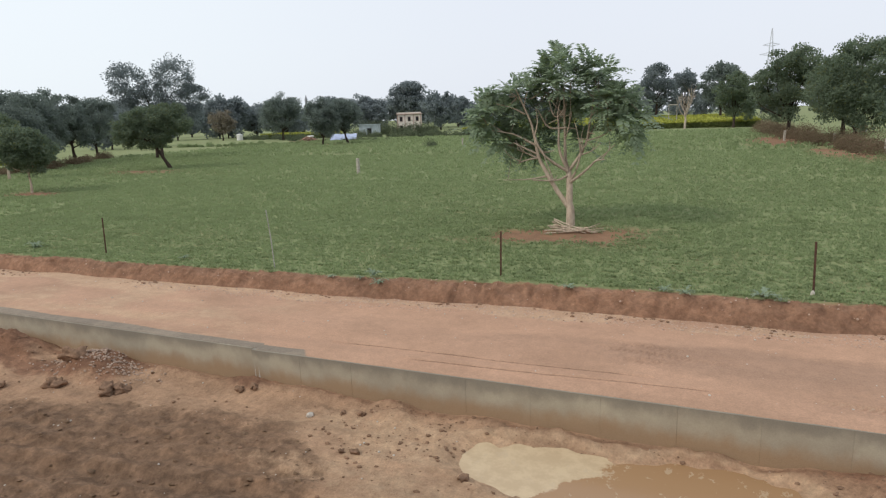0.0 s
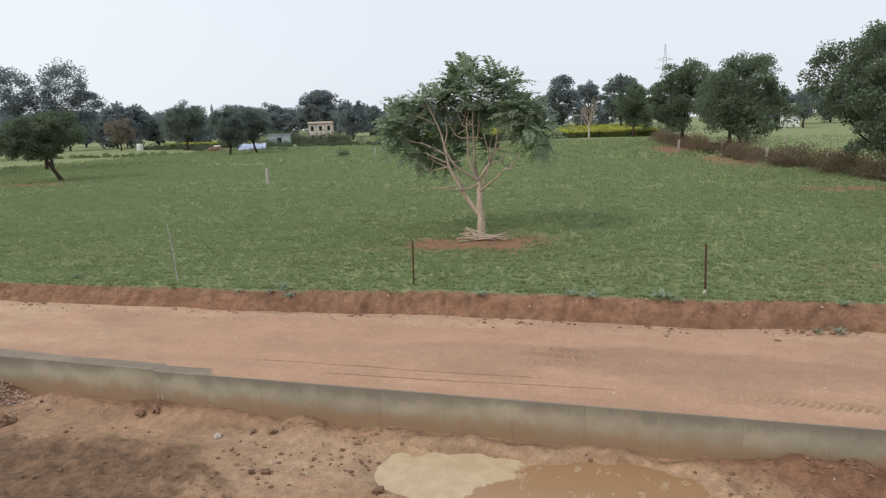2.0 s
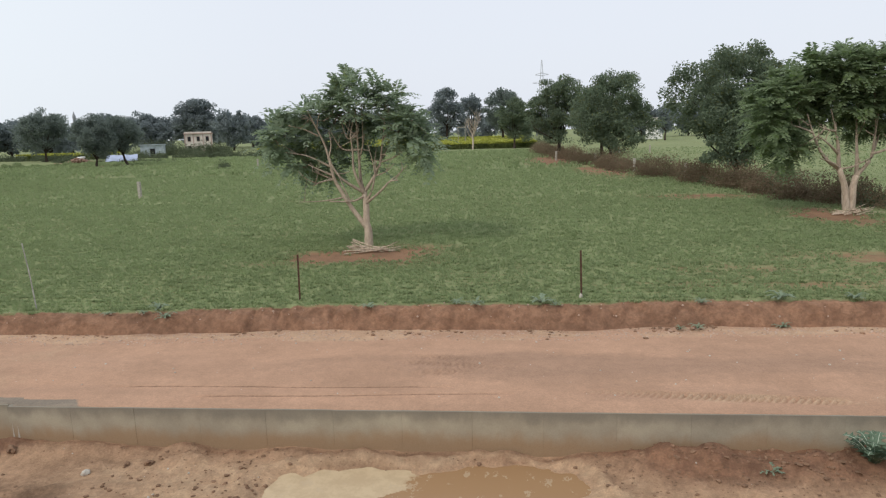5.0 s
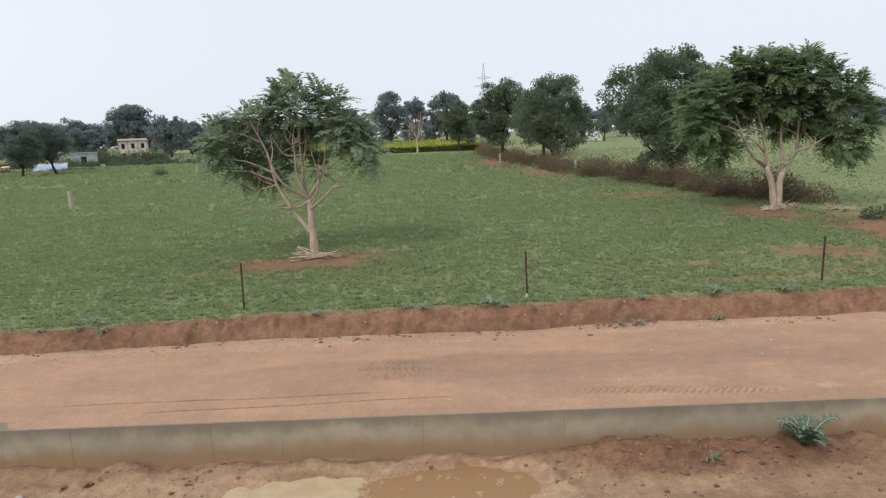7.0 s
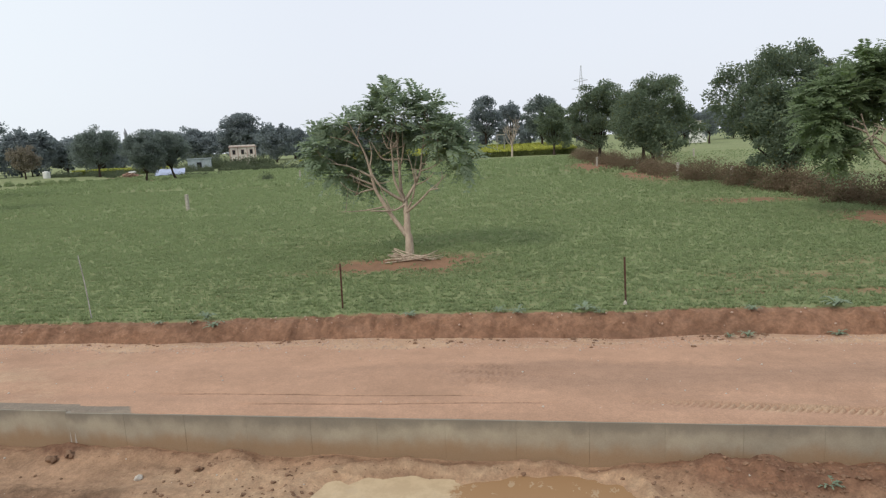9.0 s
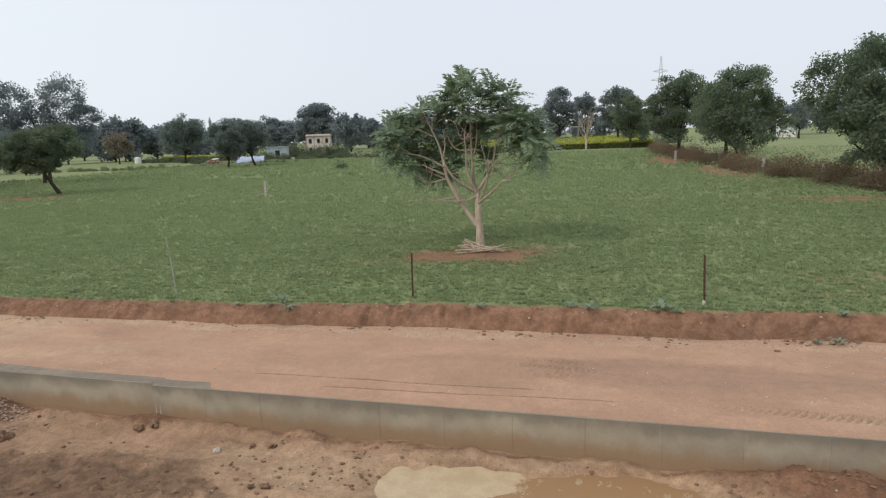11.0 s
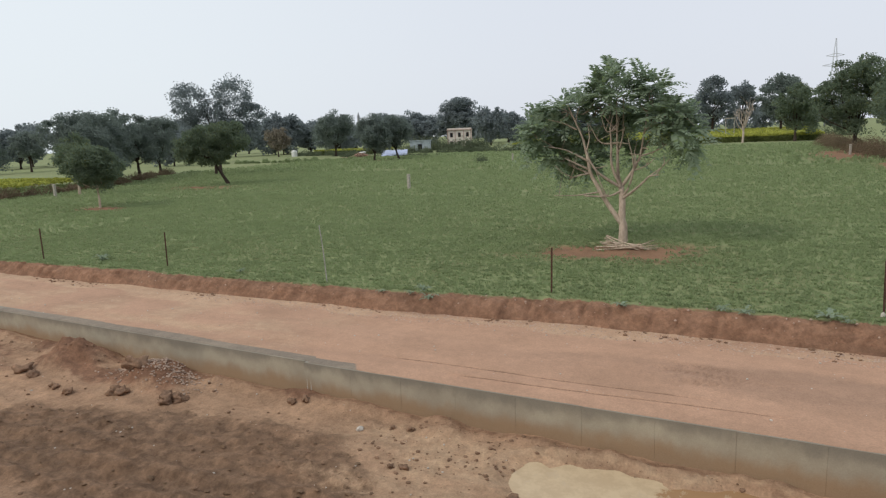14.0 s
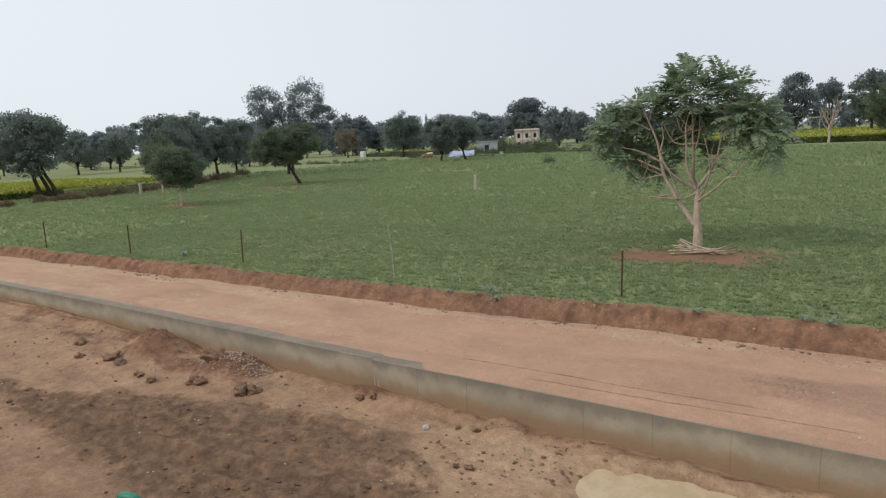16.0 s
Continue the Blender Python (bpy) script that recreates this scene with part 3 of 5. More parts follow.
def open_top(x, y):
    """Where the wall's top shows through the mud."""
    d = y - wall_front(x)
    return 1.1 * np.clip((0.36 + 0.05 * vnoise(x * 0.7, x * 0, 76) - d) / 0.05, 0, 1) * np.clip((-7.45 - 0.8 * d - x) / 0.1, 0, 1)


def road_sheet():
    """The road from the wall's top to under the bank."""
    X, S = np.meshgrid(rx, ry)
    edge = wall_front(X) + 0.016 + 0.010 * vnoise(X * 3, X * 0, 75)
    Y = edge + S * (bank_foot(X) + 0.25 - edge)
    Z = road_height(X, Y)
    Z[0] -= 0.03
    nx, ny = len(rx), len(ry)
    i = (np.arange(ny - 1)[:, None] * nx + np.arange(nx - 1)[None]).ravel()
    me = Geo().add(np.stack([X, Y, Z], -1), np.stack([i, i + 1, i + nx + 1, i + nx], -1)).mesh("road", M_ROAD, True)
    for key, fn in (("pale", road_pale), ("damp", road_damp), ("rut", road_rut), ("cap", open_top)):
        me.attributes.new(key, "FLOAT", "POINT").data.foreach_set("value", np.clip(fn(X, Y), 0, 1).ravel().astype(np.float32))
    return me


tagged(new("road", road_sheet()), "compacted pinkish earth road with tyre prints", "road", "", "structure")


def bank_sheet():
    """The cut earth bank between road and field."""
    s = np.concatenate([np.linspace(0, 0.6, 24), np.linspace(0.65, 1.75, 12)])
    X, S = np.meshgrid(np.concatenate([np.linspace(-160, -40, 150, endpoint=False), np.arange(-40, 14, 0.055), np.linspace(14, 45, 80)]), s)
    rise = np.interp(S, BANK_S, BANK_Z) * (1 + field_dip(X, 15 + 0 * X) / 0.5)
    face = np.clip(S / 0.2, 0, 1) * np.clip((0.8 - S) / 0.4, 0.12, 1)
    rough = 0.08 * fbm(X * 0.9, S * 1.4, 81, 5) + 0.08 * fbm(X * 4.2, S * 3.6, 82, 4)
    gully = -0.11 * np.clip(0.28 - np.abs(vnoise(X * 1.9 + 0.4 * fbm(X, S, 86), S * 0.7, 85)), 0, 1) / 0.28 * np.clip(0.5 + vnoise(X * 0.4, X * 0, 87), 0, 1)
    rough = rough + gully
    clods = 0.06 * np.clip(fbm(X * 5.5, S * 7, 84, 3) * 2.2 - 0.3, 0, 1) + 0.04 * fbm(X * 11, S * 15, 88, 2)
    Y = bank_foot(X) + S - face * rough * 1.1
    Z = ROAD_Z + rise + face * (rough * 0.6 + clods)
    n, k = X.shape[1], X.shape[0]
    i = (np.arange(k - 1)[:, None] * n + np.arange(n - 1)[None]).ravel()
    me = Geo().add(np.stack([X, Y, Z], -1), np.stack([i, i + 1, i + n + 1, i + n], -1)).mesh("earth_bank", [M_BANK, M_FIELD], True)
    me.attributes.new("bare", "FLOAT", "POINT").data.foreach_set("value", np.clip(bare(X, Y), 0, 1).ravel().astype(np.float32))
    me.polygons.foreach_set("material_index", (S[:-1, :-1] > 0.46 + 0.05 * vnoise(X[:-1, :-1] * 2.2, S[:-1, :-1], 89)).ravel().astype(np.int32))
    return me


tagged(new("earth_bank", bank_sheet()), "crumbling red earth bank between road and field", "bank", "", "structure")

pool = Geo()
a = np.linspace(0, 2 * np.pi, 72, endpoint=False)
pool.add(np.concatenate([[[-1.2, 8.5, LOW_Z - 0.045]], np.stack([-1.2 + 4.6 * np.cos(a), 8.5 + 1.5 * np.sin(a), np.full(72, LOW_Z - 0.045)], -1)]), np.stack([np.zeros(72, int), 1 + np.arange(72), 1 + (np.arange(72) + 1) % 72], -1))
solo("puddle", pool, M_SLURRY, "shallow pool of pale muddy water beside the wall", "puddle", kind="structure")

wall = thing("retaining_wall", "low cast concrete retaining wall, blackened along its top", "wall", kind="structure")
panel_me = []
for k in range(4):
    g = Geo()
    add_bevel_box(g, (-0.6105, 0, -1.25), (0.6105, 0.36, 0), 0.0015 + 0.0004 * k)
    panel_me.append(g.mesh("panel", M_WALL))
rng = np.random.default_rng(5)
for k in range(-7, 24):
    ob = new("panel", panel_me[k % 4])
    ob.parent = wall
    x = -0.34 + 1.2225 * (k + 0.5)
    ob.matrix_basis = pose(x, float(wall_front(x)) + rng.normal(0, 0.0015), ROAD_Z + rng.normal(0, 0.001), 0, 0, 0)
# past the open joint the wall is cast in two long runs, with lime washed out of the joint
for x0, x1, y, turn in ((-20.84, -8.935, 10.22, -0.745), (-111, -20.844, 10.376, 0.0)):
    ob = part("panel", add_bevel_box(Geo(), (x0 - x1, 0, -1.25), (0, 0.36, 0), 0.004), M_WALL, wall)
    ob.matrix_basis = pose(x1, y, ROAD_Z, 0, 0, turn)
for x, top, low, w in ((-8.84, -0.80, -1.16, 0.016), (-8.74, -0.86, -1.14, 0.022)):
    drip = Geo().add(np.array([[x, WALL_Y - 0.004, top], [x - w, WALL_Y - 0.006, low], [x + w, WALL_Y - 0.006, low], [x, WALL_Y + 0.02, top], [x - w, WALL_Y + 0.02, low], [x + w, WALL_Y + 0.02, low]]), np.array([[0, 1, 2], [3, 5, 4], [0, 3, 4], [0, 2, 5]])[:, [0, 1, 2]])
    part("lime_drip", drip, M_STONE, wall, "whitish lime drip")


# ---- trees ----
def leaf_cards(rng, c, size, slim=0.5, droop=0.0, out=None):
    """Pointed leaves, each a folded diamond of its own, round the points c."""
    n = len(c)
    a = rng.normal(0, 1, (n, 3))
    if out is not None:
        a = a * 0.8 + out
    a[:, 2] -= droop
    a /= np.linalg.norm(a, axis=1)[:, None]
    b = np.cross(a, rng.normal(0, 1, (n, 3)))
    b /= np.linalg.norm(b, axis=1)[:, None] + 1e-9
    s = size * rng.uniform(0.6, 1.3, n)[:, None]
    up = np.cross(a, b)
    v = np.stack([c - a * s * 0.5, c + b * s * slim * 0.5 + up * s * 0.08, c + a * s * 0.5, c - b * s * slim * 0.5 + up * s * 0.08], 1)
    return v.reshape(-1, 3), np.arange(4 * n).reshape(n, 4)


def blob_points(rng, lobes, clumps, per, spread):
    """Clump centres near the skin of some ellipsoids, and leaf places round each."""
    w = np.array([l[3] * l[4] * l[5] for l in lobes]) ** 0.67
    pick = rng.choice(len(lobes), clumps, p=w / w.sum())
    L = np.array(lobes)[pick]
    d = rng.normal(0, 1, (clumps, 3))
    d[:, 2] += 0.25
    d /= np.linalg.norm(d, axis=1)[:, None]
    r = rng.uniform(0.5, 1.0, clumps) ** 0.6
    c = L[:, :3] + d * r[:, None] * L[:, 3:6]
    k = spread * rng.uniform(0.6, 1.35, clumps)
    off = rng.normal(0, 1, (clumps, per, 3))
    off /= np.linalg.norm(off, axis=2)[..., None]
    off *= (rng.random((clumps, per, 1)) ** 0.45)
    off[..., 2] *= 0.75
    p = c[:, None] + off * k[:, None, None]
    return c, p.reshape(-1, 3), np.repeat(d, per, 0)


def broad_tree(label, x, y, h, w, leaf, seed, barkmat=None, trunk=0.28, clumps=60, per=90, size=0.2, lean=(0, 0), lobes=None, stems=1, thick=None, spread=None, name="tree", depth=None, turn=0.0):
    """A tapered trunk, limbs that reach into the crown, and a crown of many leaf clumps."""
    rng = np.random.default_rng(seed)
    per, size = (int(per * 1.4), size * 0.82) if size < 0.6 else (per, size)
    t = thing(name, label, "tree", "trees", pose(x, y, -0.03, 0, 0, turn))
    barkmat = barkmat or M_BARK_DARK
    thick = thick or max(0.09, h * 0.022)
    ht = h * trunk
    depth = depth or w
    if lobes is None:
        cz, rz = ht + (h - ht) * 0.5, (h - ht) * 0.5
        lobes = [(lean[0], lean[1], cz, w * 0.36, depth * 0.36, rz * 0.88)]
        for k in range(5):
            q = 2 * np.pi * k / 5 + rng.uniform(-0.5, 0.5)
            lobes.append((lean[0] + w * 0.25 * np.cos(q), lean[1] + depth * 0.25 * np.sin(q), cz + rng.uniform(-0.5, 0.35) * rz, w * rng.uniform(0.2, 0.27), depth * 0.23, rz * rng.uniform(0.42, 0.62)))
    c, p, d = blob_points(rng, lobes, clumps, per, spread or w * 0.11)
    p[:, 2] = np.maximum(p[:, 2], ht * 0.55)
    g = Geo()
    for s in range(stems):
        off = np.array([0.0, 0.0]) if stems == 1 else np.array([(s - (stems - 1) / 2) * 0.5 * thick * 8, rng.uniform(-0.3, 0.3)])
        top = np.array([lean[0] * 0.8 + off[0] * 0.6, lean[1] * 0.8 + off[1] * 0.6, ht + (h - ht) * 0.25])
        line = bend([(off[0], off[1], 0), (off[0] + lean[0] * 0.3 + rng.normal(0, 0.05), off[1] + lean[1] * 0.3, ht * 0.5), (lean[0] * 0.62 + off[0] * 0.8, lean[1] * 0.62 + off[1], ht), top], 9)
        add_tube(g, line, [thick * 1.35, thick, thick * 0.85, thick * 0.45], 9, wobble=0.05, rng=rng)
    fork = np.array([lean[0] * 0.7, lean[1] * 0.7, ht * 1.0])
    for k in rng.choice(len(c), min(14, len(c)), replace=False):
        mid = fork + (c[k] - fork) * 0.5 + rng.normal(0, 0.05 * h, 3) * (1, 1, 0.5) + (0, 0, 0.04 * h)
        add_tube(g, bend([fork + (0, 0, rng.uniform(0, 0.12) * h), mid, c[k]], 6), [thick * 0.45, thick * 0.22, thick * 0.07], 5)
    part("trunk", g, barkmat, t, smooth=True)
    v, f = leaf_cards(rng, p, size, 0.55, 0.2, d)
    part("crown", Geo().add(v, f), leaf, t)
    return t


def frond_mesh(rng, base, way, length, pairs):
    """A drooping feathered leaf: leaflets in pairs along a bowed midrib."""
    n = len(base)
    s = np.linspace(0.12, 1, pairs)
    way = way / np.linalg.norm(way, axis=1)[:, None]
    p = base[:, None] + way[:, None] * (length[:, None, None] * s[None, :, None])
    p[..., 2] -= 0.30 * length[:, None] * s[None] ** 2.2
    tan = np.repeat(way[:, None], pairs, 1).copy()
    tan[..., 2] -= 0.7 * s[None]
    tan /= np.linalg.norm(tan, axis=2)[..., None]
    side = np.cross(tan, [0, 0, 1.0]) + rng.normal(0, 0.12, tan.shape)
    side /= np.linalg.norm(side, axis=2)[..., None]
    nrm = np.cross(side, tan)
    out = []
    ln = length[:, None, None] * (0.30 - 0.13 * s[None, :, None] ** 2) * rng.uniform(0.8, 1.2, (n, pairs, 1))
    for sg in (-1, 1):
        d = side * sg * 0.85 + tan * 0.5 - np.array([0, 0, 0.18])
        d /= np.linalg.norm(d, axis=2)[..., None]
        w = np.cross(d, nrm) * ln * 0.24
        out.append(np.stack([p, p + d * ln * 0.45 + w, p + d * ln, p + d * ln * 0.45 - w], 2).reshape(-1, 3))
    v = np.concatenate(out)
    return v, np.arange(len(v)).reshape(-1, 4)


def feather_tree(label, x, y, seed, leaf, rosettes, limbs, dome, frond=0.75, fronds=12, limb_bark=None, reach=2.0):
    """A pale-stemmed tree whose long feathered leaves hang from its shoots."""
    rng = np.random.default_rng(seed)
    t = thing("tree", label, "tree", "trees", pose(x, y, -0.03))
    g, tips = Geo(), []
    for k, (pts, r0, r1) in enumerate(limbs):
        line = bend(pts, 12)
        add_tube(g, line, [r0, (r0 + r1) / 2, r1] if k < 2 else [r0 * 0.75, (r0 + r1) * 0.36, r1 * 0.7], 8, wobble=0.05, rng=rng)
        if k >= 2:
            tips.append(line[-1])
            for q in range(2):
                b = line[rng.integers(6, 11)]
                e = b + rng.normal(0, 0.35, 3) + (0.0, 0.0, 0.5)
                add_tube(g, bend([b, (b + e) / 2 + rng.normal(0, 0.06, 3), e], 5), [r1 * 0.9, r1 * 0.35], 5)
                tips.append(e)
        if k == 1:
            part("trunk", g, M_BARK_PALE, t, smooth=True)
        if k >= 2:
            part("limb", g, limb_bark or M_BARK_PALE, t, smooth=True)
        if k >= 1:
            g = Geo()
    pts, outs = dome(rng, rosettes)
    tips = np.array(tips)
    for q in pts[:: max(1, len(pts) // 60)]:
        j = np.argmin(((tips - q) ** 2).sum(1))
        if np.linalg.norm(tips[j] - q) < reach:
            part("twig", add_tube(Geo(), bend([tips[j], (tips[j] + q) / 2 + rng.normal(0, 0.1, 3), q], 5), [0.026, 0.010], 4), limb_bark or M_BARK_PALE, t, smooth=True)
    a = rng.uniform(0, 2 * np.pi, (len(pts), fronds))
    el = rng.uniform(-0.6, 1.0, (len(pts), fronds))
    way = np.stack([np.cos(a) * np.cos(el), np.sin(a) * np.cos(el), np.sin(el)], -1) + outs[:, None] * 0.7
    base = np.repeat(pts[:, None], fronds, 1) + rng.normal(0, 0.07, way.shape)
    v, f = frond_mesh(rng, base.reshape(-1, 3), way.reshape(-1, 3), frond * rng.uniform(0.65, 1.2, len(pts) * fronds), 8)
    part("crown", Geo().add(v, f), leaf, t)
    return t


def lobed(lobes, window=None):
    """Shoots over the skin of several uneven masses: x, y, z, three radii, and how far their leaves stand up."""

    def make(rng, n):
        L = np.array(lobes)
        w = (L[:, 3] * L[:, 4] * L[:, 5]) ** 0.6
        L = L[rng.choice(len(L), n, p=w / w.sum())]
        d = rng.normal(0, 1, (n, 3))
        d /= np.linalg.norm(d, axis=1)[:, None]
        p = L[:, :3] + d * L[:, 3:6] * (rng.uniform(0.15, 1.0, n) ** 0.5)[:, None]
        if window is not None:  # lopped clear in front of the limbs
            x0, x1, y0, z1 = window
            clear = (p[:, 0] > x0) & (p[:, 0] < x1) & (p[:, 1] < y0) & (p[:, 2] < z1)
            p, d, L, n = p[~clear], d[~clear], L[~clear], int((~clear).sum())
        o = d * 1.1
        o[:, 2] += 0.15 + L[:, 6]
        return p, o

    return make


feather_tree(
    "lopped tree with pale forked trunk and drooping feathered leaves", -4.86, 23.6, 11, M_LEAF_MAIN, 205,
    [
        ([(0.02, 0, 0), (0.01, 0, 0.64), (-0.04, 0, 1.0), (-0.03, 0.03, 1.56), (-0.09, 0.08, 2.15)], 0.17, 0.10),
        ([(0.0, -0.02, 0.7), (-0.4, -0.1, 1.3), (-0.64, -0.15, 1.68), (-0.88, -0.2, 2.14), (-1.15, -0.25, 2.69), (-1.26, -0.3, 3.4)], 0.098, 0.055),
        ([(-0.09, 0.08, 2.1), (-0.21, 0.12, 2.56), (-0.25, 0.2, 3.36), (-0.27, 0.2, 4.07), (-0.3, 0.2, 5.3)], 0.105, 0.03),
        ([(-1.26, -0.3, 3.35), (-1.4, -0.35, 3.94), (-1.65, -0.45, 4.56), (-1.9, -0.55, 5.15)], 0.07, 0.028),
        ([(-0.1, -0.02, 2.15), (-0.38, -0.15, 2.92), (-0.39, -0.2, 3.63), (-0.43, -0.25, 4.3)], 0.085, 0.03),
        ([(-0.05, 0.05, 2.15), (0.3, 0.15, 2.67), (0.54, 0.2, 3.15), (0.65, 0.25, 3.85), (0.78, 0.3, 4.75)], 0.09, 0.03),
        ([(0.0, 0.0, 1.75), (0.26, -0.2, 2.18), (0.44, -0.3, 2.8), (0.5, -0.3, 3.3)], 0.065, 0.028),
        ([(0.0, -0.03, 1.7), (0.47, -0.3, 2.04), (0.81, -0.45, 2.34), (1.01, -0.5, 2.53), (1.34, -0.55, 2.58)], 0.075, 0.03),
        ([(-0.1, -0.02, 2.12), (-0.49, -0.2, 2.39), (-0.91, -0.4, 2.77), (-1.18, -0.5, 3.31), (-1.32, -0.5, 3.8)], 0.085, 0.035),
        ([(-1.2, -0.3, 3.09), (-1.76, -0.5, 3.42), (-2.1, -0.6, 3.57), (-2.8, -0.7, 3.70)], 0.06, 0.02),
        ([(-1.18, -0.27, 2.78), (-1.61, -0.5, 3.02), (-2.0, -0.6, 3.23)], 0.06, 0.03),
        ([(-1.16, -0.25, 2.62), (-1.63, -0.1, 2.8), (-2.02, 0.0, 2.95)], 0.055, 0.03),
        ([(-1.15, -0.25, 2.64), (-1.56, -0.5, 2.57), (-1.86, -0.6, 2.44)], 0.05, 0.022),
        ([(-1.6, -0.42, 4.25), (-2.02, -0.6, 4.49), (-2.6, -0.7, 4.66)], 0.05, 0.018),
        ([(-0.1, -0.02, 1.95), (-0.5, -0.25, 1.80), (-1.33, -0.4, 1.82)], 0.06, 0.035),
        ([(-0.8, -0.2, 1.95), (-1.54, -0.4, 1.85), (-2.45, -0.5, 1.83)], 0.05, 0.014),
        ([(-0.27, 0.2, 3.70), (-0.83, 0.0, 3.76), (-1.18, -0.2, 4.4)], 0.06, 0.02),
        ([(-0.3, 0.2, 4.2), (-0.62, 0.05, 4.15), (-0.8, -0.05, 4.75)], 0.05, 0.018),
        ([(-0.25, 0.2, 3.25), (-0.08, 0.05, 3.75), (0.05, 0.0, 4.3)], 0.055, 0.02),
        ([(0.52, 0.2, 3.2), (1.11, 0.2, 3.39), (1.7, 0.2, 3.75)], 0.045, 0.015),
        ([(0.35, 0.15, 2.7), (0.8, 0.0, 2.87), (1.12, -0.05, 3.15)], 0.04, 0.015),
        ([(-0.3, 0.22, 4.2), (-0.66, 0.4, 4.52), (-1.0, 0.6, 5.0)], 0.05, 0.018),
        ([(0.4, 0.2, 2.9), (0.6, 0.9, 3.5), (0.9, 1.4, 4.3)], 0.05, 0.018),
        ([(0.68, 0.25, 4.1), (1.2, 0.1, 4.5), (1.9, 0.0, 4.7)], 0.045, 0.015),
    ],
    lobed([(-0.45, 0.1, 5.85, 0.65, 0.7, 0.45, 1.0), (0.95, 0.1, 5.65, 0.40, 0.5, 0.36, 1.0), (-1.95, -0.1, 4.95, 0.8, 0.9, 0.45, 0.5), (-0.4, 0.6, 5.15, 1.4, 1.3, 0.6, 0.3), (-2.9, 0.0, 4.15, 0.75, 1.2, 0.8, 0.0), (-2.7, 0.2, 3.25, 0.55, 0.8, 0.4, -0.15), (-1.55, 1.3, 3.05, 0.65, 0.6, 0.45, 0.0), (1.4, 0.1, 4.6, 0.85, 1.1, 0.5, 0.2), (1.95, 0.0, 4.2, 0.75, 1.0, 0.42, 0.0), (2.3, -0.1, 3.65, 0.4, 0.6, 0.28, -0.2), (0.2, 1.2, 3.15, 0.35, 0.3, 0.2, 0.0), (1.15, -0.5, 2.65, 0.12, 0.12, 0.06, 0.0), (-1.5, 1.3, 4.3, 1.0, 0.7, 0.75, 0.0), (0.4, 1.6, 4.55, 1.1, 0.6, 0.5, 0.0)], (-1.9, 1.1, 0.75, 5.0)), 0.85, 7, limb_bark=M_BARK_LIMB, reach=1.3,
)
feather_tree(
    "broad pale-trunked tree with bright drooping feathered leaves by the hedge", 16.62, 31.28, 12, M_LEAF_FRESH, 450,
    [
        ([(0.14, 0.05, 0), (0.15, 0.05, 0.6), (0.15, 0.05, 1.21), (0.25, 0.05, 1.72)], 0.185, 0.14),
        ([(-0.10, -0.03, 0.0), (-0.2, -0.05, 0.6), (-0.32, -0.1, 1.23), (-0.66, -0.15, 2.1)], 0.185, 0.13),
        ([(-0.64, -0.15, 2.05), (-1.33, -0.4, 2.47), (-1.89, -0.6, 3.14), (-2.22, -0.7, 3.8), (-2.5, -0.7, 4.6)], 0.13, 0.035),
        ([(-0.66, -0.15, 2.05), (-0.84, -0.25, 3.16), (-1.05, -0.35, 3.87), (-1.35, -0.4, 4.8)], 0.13, 0.04),
        ([(-2.2, -0.7, 3.75), (-2.81, -0.9, 4.0), (-3.35, -1.0, 4.14)], 0.07, 0.03),
        ([(-2.4, -0.7, 4.1), (-2.95, -0.6, 4.53), (-3.15, -0.5, 4.8)], 0.06, 0.02),
        ([(-0.76, -0.2, 2.75), (-1.37, -0.6, 3.18), (-1.97, -0.9, 3.56)], 0.09, 0.035),
        ([(-1.05, -0.35, 3.8), (-1.52, -0.6, 3.89), (-1.95, -0.7, 4.04)], 0.07, 0.03),
        ([(-0.62, -0.15, 2.05), (-1.1, -0.5, 2.34), (-1.85, -0.8, 2.61)], 0.09, 0.035),
        ([(0.25, 0.05, 1.68), (0.22, 0.1, 2.64), (0.14, 0.15, 3.6), (0.1, 0.2, 4.8)], 0.13, 0.04),
        ([(0.25, 0.05, 1.68), (0.79, 0.0, 2.5), (0.86, 0.0, 3.32), (0.95, 0.0, 4.6)], 0.13, 0.04),
        ([(0.77, 0.0, 2.7), (1.35, -0.3, 2.95), (2.15, -0.6, 3.55)], 0.10, 0.035),
        ([(-0.5, -0.1, 2.05), (-0.02, -0.2, 2.18), (0.6, -0.2, 2.51)], 0.07, 0.03),
        ([(0.9, 0.0, 2.9), (1.5, 0.8, 3.7), (1.9, 1.5, 4.7)], 0.08, 0.025),
    ],
    lobed([(-4.0, -0.2, 4.3, 1.0, 1.4, 1.3, 0.0), (-3.2, -0.3, 2.95, 0.75, 0.9, 0.75, -0.2), (-3.4, 0.2, 5.45, 1.1, 1.4, 0.9, 0.2), (-2.1, 0.2, 6.4, 1.1, 1.3, 0.75, 0.4), (-0.6, 0.2, 6.6, 1.4, 1.5, 0.75, 0.5), (1.0, 0.2, 6.5, 1.4, 1.5, 0.75, 0.4), (2.5, 0.2, 5.6, 1.2, 1.5, 0.9, 0.2), (3.4, 0.1, 4.4, 1.3, 1.5, 1.0, 0.0), (3.1, 0.0, 3.15, 0.9, 1.0, 0.6, -0.2), (-0.3, 0.9, 5.2, 2.1, 1.4, 1.0, 0.1), (1.4, 1.0, 4.5, 1.2, 1.0, 0.9, 0.0), (-2.2, 1.3, 4.9, 1.1, 0.9, 0.9, 0.0), (0.8, 1.6, 3.7, 0.6, 0.4, 0.35, 0.0)], (-1.9, 1.6, 0.9, 4.2)), 0.9, 9, limb_bark=M_BARK_LIMB, reach=1.6,
)

